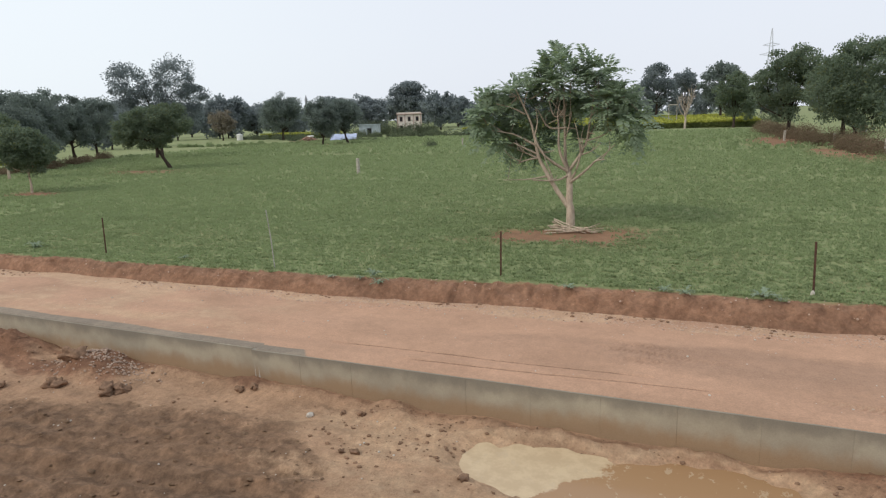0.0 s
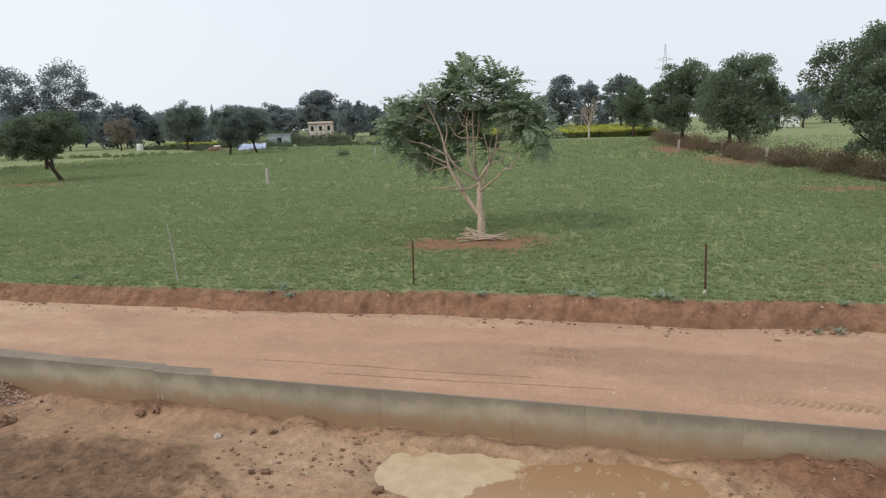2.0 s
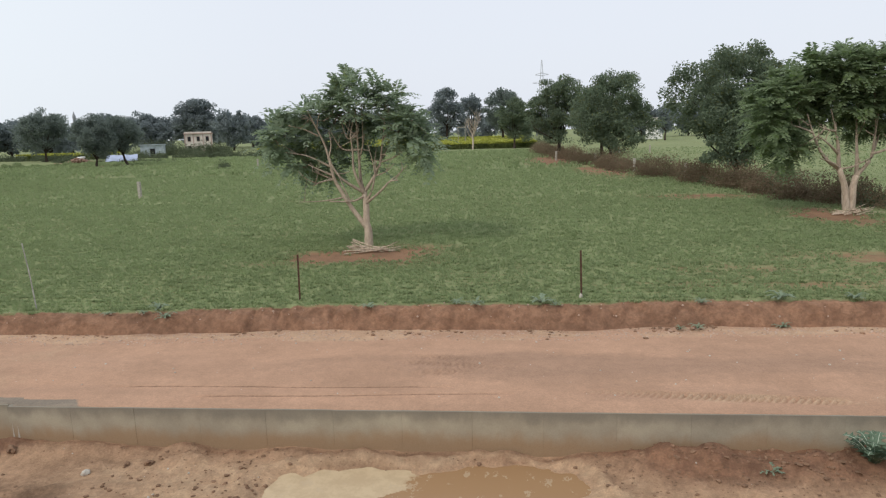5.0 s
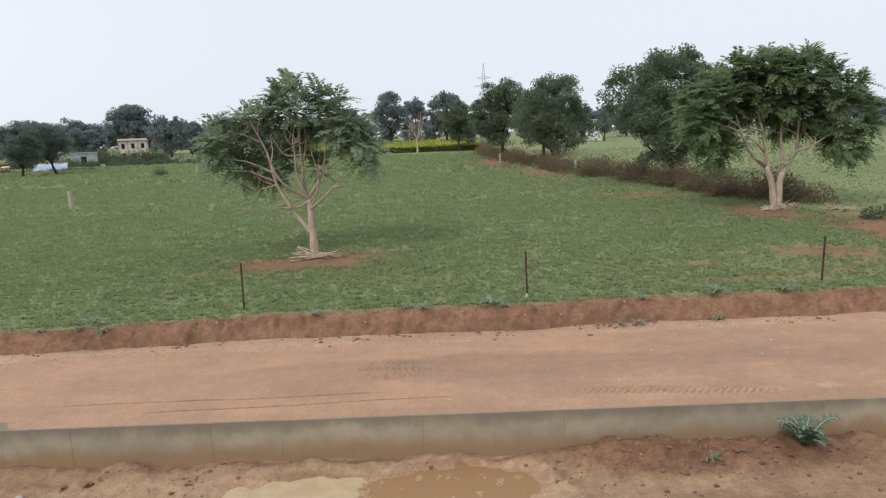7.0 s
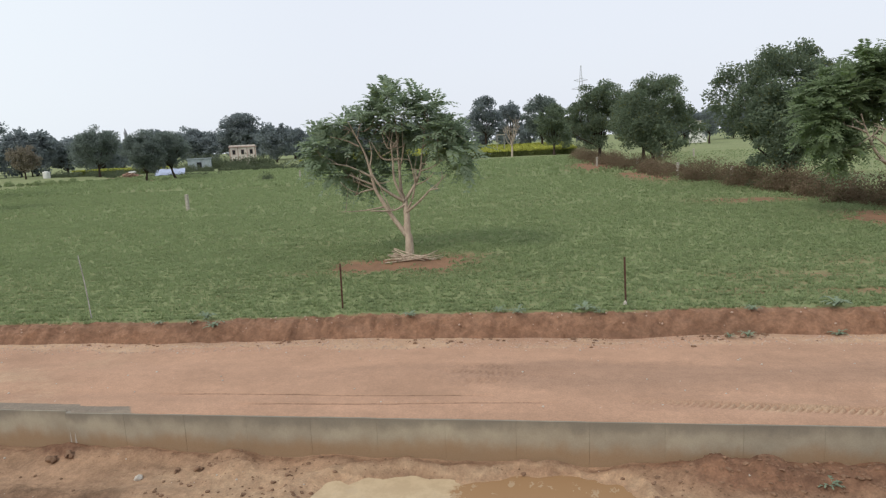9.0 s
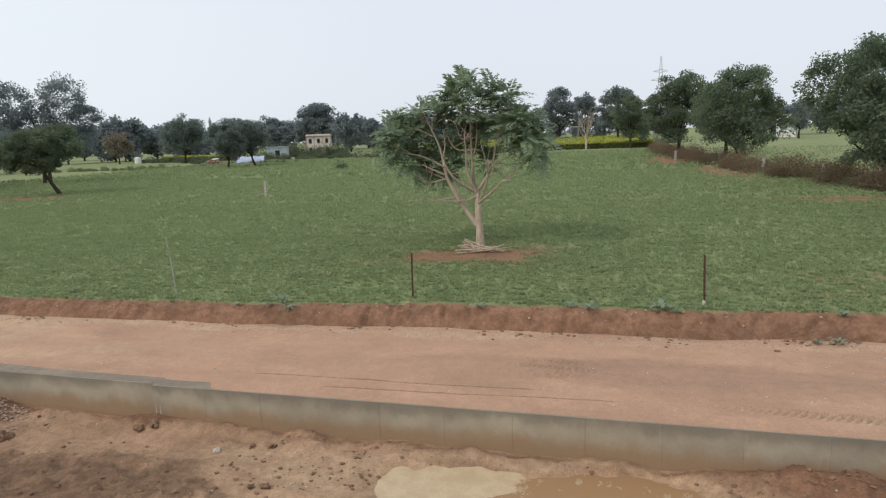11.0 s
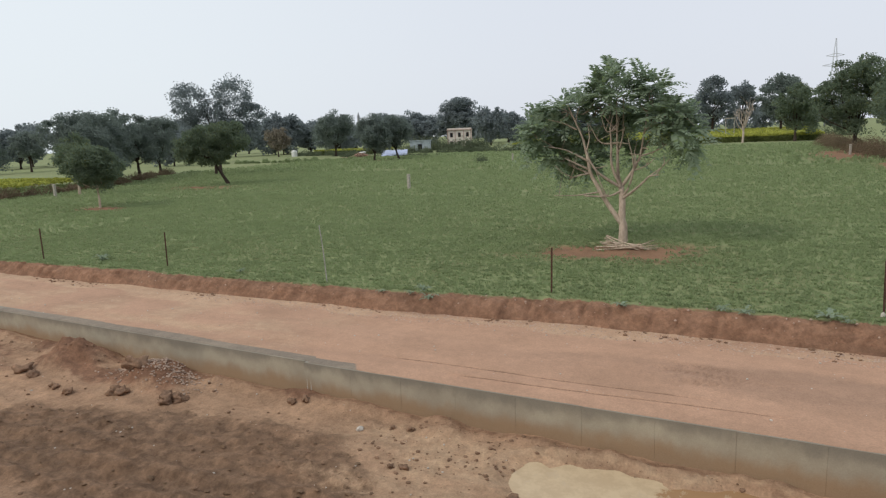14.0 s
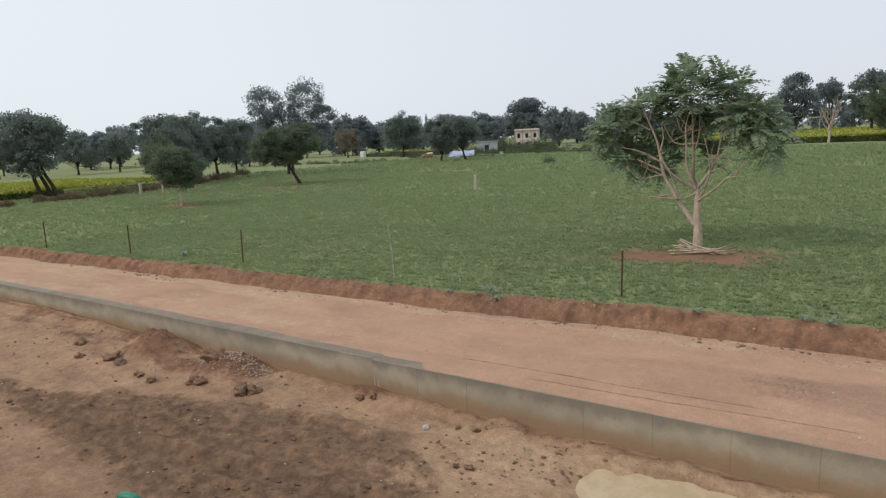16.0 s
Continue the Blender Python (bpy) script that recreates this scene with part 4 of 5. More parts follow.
broad_tree("round-headed dark green tree rising from the hedge", 17.8, 49.2, 10.6, 11.3, M_LEAF_OAK, 21, trunk=0.04, clumps=290, per=120, size=0.27, spread=0.85)
broad_tree("round-headed green tree with a dark trunk over dry scrub", 13.6, 78.5, 11.0, 12.2, M_LEAF_OAK, 22, trunk=0.1, clumps=240, per=100, size=0.34, spread=0.95)
broad_tree("tall rounded dark green tree beside the hedge", 9.4, 99.6, 13.0, 10.3, M_LEAF_OAK, 23, trunk=0.12, clumps=200, per=80, size=0.4, spread=0.95)
broad_tree("rounded dark green tree standing behind another tree", 16.5, 104, 12.0, 8.5, M_LEAF_OAK, 24, trunk=0.12, clumps=130, per=70, size=0.42, spread=0.95)
broad_tree("small rounded green tree at the field's far corner", 3.8, 150, 11.9, 9.0, M_LEAF_OAK, 25, trunk=0.16, clumps=130, per=70, size=0.5, spread=1.0)
broad_tree("small bushy green tree with a pale trunk in the field", -44.7, 30.1, 4.75, 4.5, M_LEAF_OAK, 26, M_BARK_PALE, 0.27, 170, 90, 0.2, spread=0.5, thick=0.075)
broad_tree("leaning dark-trunked tree with a layered spreading crown", -52.3, 50.4, 7.4, 10.0, M_LEAF_OAK, 27, None, 0.3, 250, 90, 0.26, (-1.8, 0.4), [(-1.2, 0.4, 5.3, 2.8, 2.5, 1.0), (-3.0, 0.4, 4.3, 2.2, 2.2, 1.0), (0.7, 0.4, 4.6, 1.8, 2.0, 1.0), (-2.0, 0.4, 3.2, 2.5, 2.2, 0.9), (-4.3, 0.3, 3.3, 1.2, 1.4, 0.7), (0.4, 0.4, 6.0, 1.3, 1.3, 0.6)], 1, 0.16, 0.6, turn=46)
broad_tree("tall open-crowned tree with two rounded heads", -72.2, 67.8, 14.2, 14, M_LEAF_HAZE_GREY, 28, None, 0.35, 330, 58, 0.34, (0, 0), [(-3.0, 0, 10.4, 2.5, 2.5, 2.8), (3.0, 0, 10.9, 2.7, 2.6, 3.0), (5.2, 0, 8.4, 2.2, 2.2, 1.8), (0.4, 0, 7.9, 2.4, 2.4, 1.6), (-3.6, 0, 7.2, 1.6, 1.6, 1.3), (4.2, 0, 6.0, 2.4, 2.0, 1.5), (0.2, 0, 5.0, 2.6, 2.2, 2.2)], 2, 0.17, 1.0, turn=47)
broad_tree("dense dark green tree at the field's edge", -72.5, 47.6, 9.3, 9.0, M_LEAF_HAZE, 29, None, 0.1, 170, 80, 0.34, spread=0.85)
broad_tree("dark green tree crowded among others", -80.5, 57.5, 9.9, 8.0, M_LEAF_HAZE, 30, None, 0.1, 130, 70, 0.36, spread=0.85)
broad_tree("dark green tree crowded among others", -77, 52.3, 9.6, 7.5, M_LEAF_HAZE, 50, None, 0.1, 120, 70, 0.36, spread=0.85)
broad_tree("dark green tree crowded among others", -92, 62, 10.2, 8.5, M_LEAF_HAZE, 51, None, 0.1, 120, 70, 0.4, spread=0.95)
broad_tree("slender dark green tree crowded among others", -86, 65, 10.6, 6.2, M_LEAF_HAZE, 31, None, 0.14, 110, 70, 0.36, spread=0.8)
broad_tree("dark green tree with a straight dark trunk", -88, 70.5, 9.6, 7.2, M_LEAF_HAZE, 32, None, 0.15, 120, 70, 0.36, spread=0.85)
broad_tree("small pale-trunked tree with thin leaves at the field's edge", -60, 38.5, 6.6, 4.5, M_LEAF_OAK, 33, M_BARK_PALE, 0.35, 50, 60, 0.26, spread=0.6, thick=0.1)
broad_tree("three-stemmed dark green tree beside the mustard", -71.6, 33.1, 9.3, 8.6, M_LEAF_HAZE, 34, None, 0.28, 210, 80, 0.32, (-1.4, 0), stems=3, thick=0.19, spread=0.85, turn=46)
broad_tree("dark green tree in a grove beyond the mustard", -150, 76, 10.6, 10.5, M_LEAF_HAZE, 35, None, 0.12, 110, 60, 0.5, spread=1.1)
broad_tree("dark green tree in a grove beyond the mustard", -152, 87, 9.4, 7.5, M_LEAF_HAZE, 36, None, 0.25, 90, 60, 0.5, spread=1.0)
broad_tree("dark green tree in a grove beyond the mustard", -158, 63, 9.2, 8, M_LEAF_HAZE, 37, None, 0.25, 90, 60, 0.5, spread=1.0)
broad_tree("dark round tree, one of a pair at the field's far edge", -67, 101.4, 9.0, 7.6, M_LEAF_HAZE, 38, None, 0.14, 150, 75, 0.38, (0.2, 0), spread=0.85)
broad_tree("dark round tree, one of a pair at the field's far edge", -64.8, 106.8, 9.3, 7.8, M_LEAF_HAZE, 39, None, 0.18, 150, 75, 0.38, (-1.0, 0), spread=0.85)
broad_tree("broad dark green tree behind the field", -104, 139, 12.4, 12.6, M_LEAF_HAZE, 40, None, 0.14, 170, 70, 0.5, spread=1.2)
broad_tree("great dome-shaped tree behind the house", -113.3, 234, 20.2, 16.5, M_LEAF_HAZE_GREY, 41, None, 0.25, 200, 70, 0.8, spread=1.6)
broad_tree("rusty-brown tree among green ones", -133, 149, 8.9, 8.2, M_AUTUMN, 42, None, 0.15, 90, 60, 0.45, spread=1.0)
broad_tree("tall hazy green tree behind the mustard", -15, 189, 17.2, 12.6, M_LEAF_HAZE_GREY, 43, None, 0.25, 130, 70, 0.6, spread=1.4)
broad_tree("tall hazy green tree behind the mustard", -8, 200, 16.3, 8.8, M_LEAF_HAZE_GREY, 44, None, 0.25, 100, 60, 0.6, spread=1.3)
broad_tree("tall dark green tree behind the mustard", 1.4, 185, 16.5, 12.8, M_LEAF_HAZE, 45, None, 0.2, 140, 70, 0.6, spread=1.4)
broad_tree("green tree beside a far white building", 49, 194, 11.2, 6, M_LEAF_HAZE_GREY, 46, None, 0.2, 80, 50, 0.55, spread=1.0)

# far groves: a few trees of their own, then copies turned and resized
rng = np.random.default_rng(77)
proto = [broad_tree("far hazy green tree on the skyline", -150 + 30 * k, 262 + 6 * k, 14.3, 14.5, M_LEAF_HAZE_GREY, 60 + k, None, 0.05, 85, 48, 1.0, spread=1.6) for k in range(4)]
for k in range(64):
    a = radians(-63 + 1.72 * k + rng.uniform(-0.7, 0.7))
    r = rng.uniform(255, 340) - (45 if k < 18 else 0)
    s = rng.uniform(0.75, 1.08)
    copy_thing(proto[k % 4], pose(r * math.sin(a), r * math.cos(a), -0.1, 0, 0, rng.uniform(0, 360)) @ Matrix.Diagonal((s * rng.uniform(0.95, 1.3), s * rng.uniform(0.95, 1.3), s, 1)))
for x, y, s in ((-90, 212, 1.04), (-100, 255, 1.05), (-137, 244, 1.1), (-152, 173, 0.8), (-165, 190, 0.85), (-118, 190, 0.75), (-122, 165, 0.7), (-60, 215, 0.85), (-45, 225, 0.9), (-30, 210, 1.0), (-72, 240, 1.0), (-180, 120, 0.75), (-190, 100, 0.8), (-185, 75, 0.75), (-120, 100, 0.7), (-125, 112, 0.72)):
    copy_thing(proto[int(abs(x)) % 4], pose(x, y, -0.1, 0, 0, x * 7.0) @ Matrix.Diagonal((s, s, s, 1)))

# bare tree
bt = thing("bare_tree", "leafless pale tree standing before the mustard", "tree", "trees", pose(-5.9, 150, 0))
g = Geo()
add_tube(g, bend([(0, 0, 0), (0.1, 0, 2), (0, 0.1, 3.6)], 7), [0.24, 0.16], 8)
part("trunk", g, M_BARE, bt, smooth=True)
g = Geo()
rng = np.random.default_rng(9)
for k in range(11):
    a, up = k * 2.4, rng.uniform(2.0, 3.6)
    e = np.array([1.9 * math.cos(a), 1.9 * math.sin(a), rng.uniform(6.2, 9.2)])
    g = Geo()
    add_tube(g, bend([(0.05, 0.05, up), e * (0.55, 0.55, 0.62) + rng.normal(0, 0.15, 3), e], 7), [0.12, 0.07, 0.02], 5)
    for q in range(3):
        b = np.array([0.05, 0.05, up]) + (e - [0.05, 0.05, up]) * rng.uniform(0.5, 0.9)
        add_tube(g, bend([b, b + rng.normal(0, 0.5, 3) + (0, 0, 0.8)], 3), [0.05, 0.015], 4)
    part("limb", g, M_BARE, bt, smooth=True)


# ---- posts and sticks ----
post = thing("fence_post", "thin rusty iron fence post on the bank's edge", "fence post", "posts along the bank", pose(-5.08, 15.68, -0.08, 0, 1.0))
g = Geo()
add_bevel_box(g, (-0.024, -0.004, -0.35), (0.024, 0.004, 1.3), 0.001)
part("flange", g, M_RUST, post)
g = Geo()
add_bevel_box(g, (-0.004, 0.0045, -0.35), (0.004, 0.045, 1.3), 0.001)
part("web", g, M_RUST, post)
for x, y, tilt in ((2.22, 15.78, -1.5), (-19.5, 15.4, 2.0), (-26.3, 14.95, 1.0), (-32.7, 14.5, 1.5), (10.1, 16.3, 0.5), (-39.5, 14.1, 0), (17.3, 16.8, 0)):
    copy_thing(post, pose(x, y, -0.08, tilt * 0.5, tilt, 12 * tilt))
solo("footing", add_lump(Geo(), (2.2, 15.74, 0.02), (0.05, 0.05, 0.11), np.random.default_rng(3), 0.2), M_STONE, "small pale concrete lump at the foot of a post", "footing", smooth=True)
g = Geo()
add_tube(g, bend([(0, 0, -0.2), (-0.06, 0, 0.9), (-0.15, 0, 1.75)], 7), [0.018, 0.016, 0.012], 7)
solo("pole", g, M_POLE, "slender whitish pole leaning at the field's edge", "pole", at=pose(-12.1, 15.2, -0.05), smooth=True)
boundary = thing("boundary_post", "pale concrete boundary post in the crop", "post", "boundary posts", pose(-26.5, 44.9, -0.05))
g = Geo()
add_bevel_box(g, (-0.11, -0.11, 0), (0.11, 0.11, 1.3), 0.02)
part("shaft", g, M_POST, boundary)
for x, y, tilt in ((-33.6, 86.9, 1), (7.9, 87.6, 1), (15.0, 52.2, -7), (11.5, 76.0, 8), (-60.8, 36.6, 0), (20.0, 108, 3), (24.5, 106, 0), (13.1, 62.5, 0)):
    copy_thing(boundary, pose(x, y, -0.05, 0, tilt, 15 * tilt))


def stick_pile(x, y, n, reach, seed):
    rng = np.random.default_rng(seed)
    t = thing("stick_pile", "heap of peeled lopped branches lying on bare soil", "stick pile", "stick piles", pose(x, y, 0))
    for k in range(n):
        a, ln = rng.normal(0.15, 0.45), rng.uniform(0.6, 1.25) * reach
        c = np.array([rng.normal(0, 0.25), rng.normal(0, 0.16), 0.04 + 0.12 * rng.random()])
        d = np.array([math.cos(a), math.sin(a), rng.normal(0, 0.22)]) * ln / 2
        p = np.array([c - d, c + rng.normal(0, 0.03, 3), c + d])
        p[:, 2] = np.maximum(p[:, 2], 0.03)
        part("stick", add_tube(Geo(), bend(p, 6), [0.026, 0.021, 0.012], 6), M_STICK, t, smooth=True)
    return t


stick_pile(-4.5, 22.35, 12, 1.7, 1)
stick_pile(16.4, 30.4, 14, 1.5, 2)
stick_pile(18.6, 29.2, 20, 1.5, 3)

# ---- crop ----
def tufts(name, seed, boxes, label, limit=True):
    """Low feathery plants scattered over stretches of the field, none on the bare soil."""
    rng = np.random.default_rng(seed)
    allp, alls = [], []
    for x0, x1, y0, y1, per_m2, size in boxes:
        n = int((x1 - x0) * (y1 - y0) * per_m2)
        p = np.stack([rng.uniform(x0, x1, n), rng.uniform(y0, y1, n)], -1)
        p[:, 1] = np.where(rng.random(n) < 0.6, np.round(p[:, 1] / 0.32) * 0.32 + rng.normal(0, 0.05, n), p[:, 1])
        thin = bare(p[:, 0], p[:, 1]) + 0.34 * fbm(p[:, 0] * 0.5, p[:, 1] * 0.8, 91) + 0.4 * fbm(p[:, 0] * 3.2, p[:, 1] * 3.2, 94)
        keep = (thin < 0.28 + 0.5 * rng.random(n)) & (p[:, 1] > bank_foot(p[:, 0]) + 0.51 + 0.09 * vnoise(p[:, 0] * 2.5, 0 * p[:, 0], 93)) & ((p[:, 0] < 6.0 + 11.5 * np.clip((140 - p[:, 1]) / 100, 0, 1) + 8 * (p[:, 1] < 27)) | (not limit))
        allp.append(p[keep])
        alls.append(np.full(keep.sum(), size) * (0.82 + 0.28 * np.clip(fbm(p[keep, 0] * 2.8, p[keep, 1] * 3.6, 92) * 1.3 + 0.5, 0, 1)))
    p, s = np.concatenate(allp), np.concatenate(alls)
    k, n = 5, len(p)
    a = rng.uniform(0, 2 * np.pi, (n, k))
    ln = s[:, None] * rng.uniform(0.6, 1.25, (n, k))
    out = rng.uniform(0.25, 0.95, (n, k))
    b = np.stack([p[:, None, 0] + 0.25 * s[:, None] * rng.normal(0, 1, (n, k)), p[:, None, 1] + 0.25 * s[:, None] * rng.normal(0, 1, (n, k)), np.repeat((np.where(p[:, 1] < bank_foot(p[:, 0]) + 1.2, bank_top(p[:, 0], p[:, 1]), field_height(p[:, 0], p[:, 1])) - 0.015)[:, None], k, 1)], -1)
    tip = b + np.stack([np.cos(a) * out * ln, np.sin(a) * out * ln, ln * (1 - 0.4 * out)], -1)
    side = np.stack([-np.sin(a), np.cos(a), 0 * a], -1) * (ln * 0.24)[..., None]
    v = np.stack([b, tip + side, tip - side], 2).reshape(-1, 3)
    return solo(name, Geo().add(v, np.arange(len(v)).reshape(-1, 3)), M_CROP, label, "crop", kind="stuff")


tufts("crop", 1, [(-34, 21, 13.6, 26, 100, 0.088), (-44, 18, 26, 40, 44, 0.115)], "low feathery green crop growing over the field")
tufts("crop", 2, [(-60, 17, 40, 70, 13, 0.175), (-82, -60, 40, 72, 6, 0.24), (-75, -34, 13, 26, 14, 0.17), (-75, -44, 26, 40, 8.5, 0.22), (-85, 12, 70, 135, 1.6, 0.42)], "low green crop thinning into the distance")
tufts("crop", 3, [(19.5, 48, 26, 60, 7, 0.10), (17, 60, 60, 130, 1.2, 0.2)], "low green crop in the neighbouring field", False)


# ---- weeds ----
def weed(x, y, z, r, seed, label="small grey-green thistle growing on the earth bank", tall=1.2, n=14):
    """A rosette of toothed leaves, each a mesh of its own."""
    rng = np.random.default_rng(seed)
    t = thing("thistle", label, "weed", "weeds", pose(x, y, z))
    for k in range(n):
        a, ln = 2.4 * k + rng.normal(0, 0.2), r * rng.uniform(0.7, 1.15)
        up = tall * rng.uniform(0.3, 1.1)
        s = np.linspace(0, 1, 9)
        c = np.stack([np.cos(a) * s * ln * 0.85, np.sin(a) * s * ln * 0.85, ln * (up * s - 0.75 * up * s**2.4)], -1)
        w = ln * 0.085 * np.sin(np.pi * np.clip(s * 0.92 + 0.08, 0, 1)) ** 0.6 * (1 + 0.65 * np.where(np.arange(9) % 2, 1, -1))
        sd = np.array([-np.sin(a), np.cos(a), 0.0])
        v = np.concatenate([c + sd * w[:, None] + (0, 0, 0.02 * r), c, c - sd * w[:, None] + (0, 0, 0.02 * r)])
        i = np.arange(8)
        f = np.concatenate([np.stack([i, i + 1, i + 10, i + 9], -1), np.stack([i + 9, i + 10, i + 19, i + 18], -1)])
        part("leaf", Geo().add(v, f), M_WEED, t)
    return t


for k, (x, y, r) in enumerate(((5.0, 15.4, 0.24), (4.75, 14.62, 0.24), (4.35, 14.6, 0.16), (6.75, 14.85, 0.28), (6.9, 16.5, 0.42), (1.15, 16.0, 0.40), (-0.45, 15.5, 0.30), (-0.9, 15.9, 0.25), (-3.1, 15.15, 0.27), (-8.15, 14.5, 0.33), (-8.5, 15.9, 0.32), (-9.7, 14.8, 0.22), (1.5, 15.4, 0.2), (-23.6, 15.7, 0.42), (-8.8, 14.9, 0.2), (8.6, 16.6, 0.35), (-15.9, 15.4, 0.25))):
    up = y - float(bank_foot(x)) - 0.28  # most cling to the bank's upper edge
    y = y - 0.8 * up if up > 0 and x > -12 else y
    weed(x, y, float(np.where(y > bank_foot(x), bank_top(x, y), ROAD_Z)) + 0.05, r, 100 + k)


def big_thistle(x, y, z, r, seed, label):
    """A tall thistle: arching narrow leaves, deeply lobed, each with a pale rib."""
    rng = np.random.default_rng(seed)
    t = thing("thistle", label, "weed", "weeds", pose(x, y, z))
    for k in range(17):
        a, ln = 2.4 * k + rng.normal(0, 0.25), r * rng.uniform(0.65, 1.2)
        up = rng.uniform(0.5, 2.3)
        m = 19
        s = np.linspace(0, 1, m)
        c = np.stack([np.cos(a) * s * ln * 0.85, np.sin(a) * s * ln * 0.85, 0.03 + ln * (up * s - 0.55 * up * s**2.4)], -1)
        lobe = np.where(np.arange(m) % 3 == 1, 1.0, 0.28)
        w = ln * 0.34 * np.sin(np.pi * np.clip(s * 0.9 + 0.08, 0, 1)) ** 0.7 * lobe
        sd = np.array([-np.sin(a), np.cos(a), 0.0])
        ahead = np.array([np.cos(a), np.sin(a), 0.0]) * ln * 0.03
        rise = np.array([0, 0, 0.25])
        v = np.concatenate([c + (sd + rise) * w[:, None] + ahead, c, c + (rise - sd) * w[:, None] + ahead])
        i = np.arange(m - 1)
        leaf = part("leaf", Geo().add(v, np.concatenate([np.stack([i, i + 1, i + m + 1, i + m], -1), np.stack([i + m, i + m + 1, i + 2 * m + 1, i + 2 * m], -1)])), M_BIG_THISTLE, t)
        part("rib", add_tube(Geo(), c + (0, 0, 0.004), [0.006, 0.0025], 4), M_RIB, leaf, "pale leaf rib")


big_thistle(5.95, 9.6, -1.06, 0.50, 130, "large prickly grey-green thistle against the concrete wall")
weed(4.35, 9.55, -1.2, 0.26, 131, "small green thistle at the foot of the wall")


# ---- clods, stones, rubble ----
def clod(x, y, size, seed, name="clod", mat=None, rough=0.6, label="brown lump of dried earth on the ground", category="clod", squash=0.65):
    g = add_lump(Geo(), (0, 0, 0), (size, size * 0.8, size * squash), np.random.default_rng(seed), rough, 3)
    z = float(low_height(np.array([x]), np.array([y]))[0]) if y < WALL_Y else float(road_height(np.array([x]), np.array([y]))[0])
    return solo(name, g, mat or M_CLOD, label, category, "lumps on the ground", pose(x, y, z + size * squash * 0.45, 0, 0, seed * 37), True)


for k, (x, y, s) in enumerate(((-13.4, 9.3, 0.24), (-13.2, 8.6, 0.17), (-13.0, 8.65, 0.14), (-11.7, 8.8, 0.20), (-11.45, 8.9, 0.17), (-11.6, 8.65, 0.15), (-16.8, 8.6, 0.2), (-17.8, 8.25, 0.13), (-16.2, 8.5, 0.14), (-5.34, 8.33, 0.075), (-5.55, 8.24, 0.055), (-3.3, 8.15, 0.09), (-6.3, 9.5, 0.06), (-5.9, 9.55, 0.07), (-15.0, 8.3, 0.12), (-14.3, 8.2, 0.1), (-18.9, 8.9, 0.16), (-8.9, 9.7, 0.1), (-8.6, 9.75, 0.09))):
    clod(x, y, s, 200 + k)
clod(-6.86, 9.24, 0.075, 240, "stone", M_STONE, 0.25, "small whitish stone on pale earth", "stone")
rng = np.random.default_rng(31)
g = Geo()
for k in range(900):
    x, y = rng.uniform(-22, 8), rng.uniform(4.5, 10.0)
    if puddle(np.array([x]), np.array([y]))[0] > -0.1:
        continue
    s = 0.010 + 0.032 * rng.random() ** 4
    add_lump(g, (x, y, float(low_height(np.array([x]), np.array([y]))[0]) + s * 0.3), (s * 1.2, s, s * 0.7), rng, 0.3, 1)
dark_lumps = Geo()
for k in range(900):
    x, y = rng.uniform(-20, -5), rng.uniform(4.3, 9.2)
    if dark_soil(np.array([x]), np.array([y]))[0] < 0.5:
        continue
    s = 0.010 + 0.038 * rng.random() ** 3
    add_lump(dark_lumps, (x, y, float(low_height(np.array([x]), np.array([y]))[0]) + s * 0.2), (s * 1.5, s, s * 0.6), rng, 0.7, 1)
for cx, cy, sx, sy, n in ((3.3, 9.6, 0.9, 0.32, 260), (5.6, 9.6, 1.1, 0.34, 300), (-16.3, 9.6, 0.8, 0.4, 90), (-1.5, 9.85, 3.5, 0.12, 70), (-5.0, 9.5, 0.9, 0.25, 40), (-4.3, 8.9, 1.1, 0.5, 130)):
    for k in range(n):
        x, y = rng.normal(cx, sx), min(rng.normal(cy, sy), 10.08)
        s = 0.010 + 0.032 * rng.random() ** (3 if cx == -4.3 else 5)
        add_lump(g, (x, y, float(low_height(np.array([x]), np.array([y]))[0]) + s * 0.2), (s * 1.3, s, s * 0.7), rng, 0.6, 1)
solo("crumbs_of_earth", dark_lumps, M_DARK_CLOD, "dark brown crumbs over the turned soil", "earth crumbs", kind="stuff")
solo("crumbs_of_earth", g, M_CRUMB, "scattered brown crumbs of earth", "earth crumbs", kind="stuff")
g = Geo()
for k in range(1000):
    x = rng.uniform(-30, 12)
    y = float(bank_foot(np.array([x]))[0]) - abs(rng.normal(0, 0.3)) + 0.05
    if vnoise(np.array([x * 0.8]), np.array([3.0]), 94)[0] < 0.22 and rng.random() < 0.88:
        continue
    s = 0.010 + 0.042 * rng.random() ** 4
    add_lump(g, (x, y, float(road_height(np.array([x]), np.array([y]))[0]) + s * 0.3), (s * 1.4, s, s * 0.7), rng, 0.3, 1)
strip = Geo()
for k in range(2600):
    x = rng.uniform(-16, 9)
    y = float(bank_foot(np.array([x]))[0]) - rng.uniform(0.02, 0.75)
    s = 0.007 + 0.017 * rng.random() ** 2
    add_lump(strip, (x, y, float(road_height(np.array([x]), np.array([y]))[0]) + s * 0.2), (s * 1.2, s, s * 0.7), rng, 0.25, 1)
for k in range(160):
    x, u = rng.uniform(-20, 9), rng.uniform(0.1, 0.7)
    s = 0.008 + 0.02 * rng.random() ** 2
    add_lump(strip, (x, float(bank_foot(np.array([x]))[0]) + u - 0.02, float(bank_top(np.array([x]), bank_foot(np.array([x])) + u)[0]) + 0.01), (s * 1.2, s, s), rng, 0.25, 1)
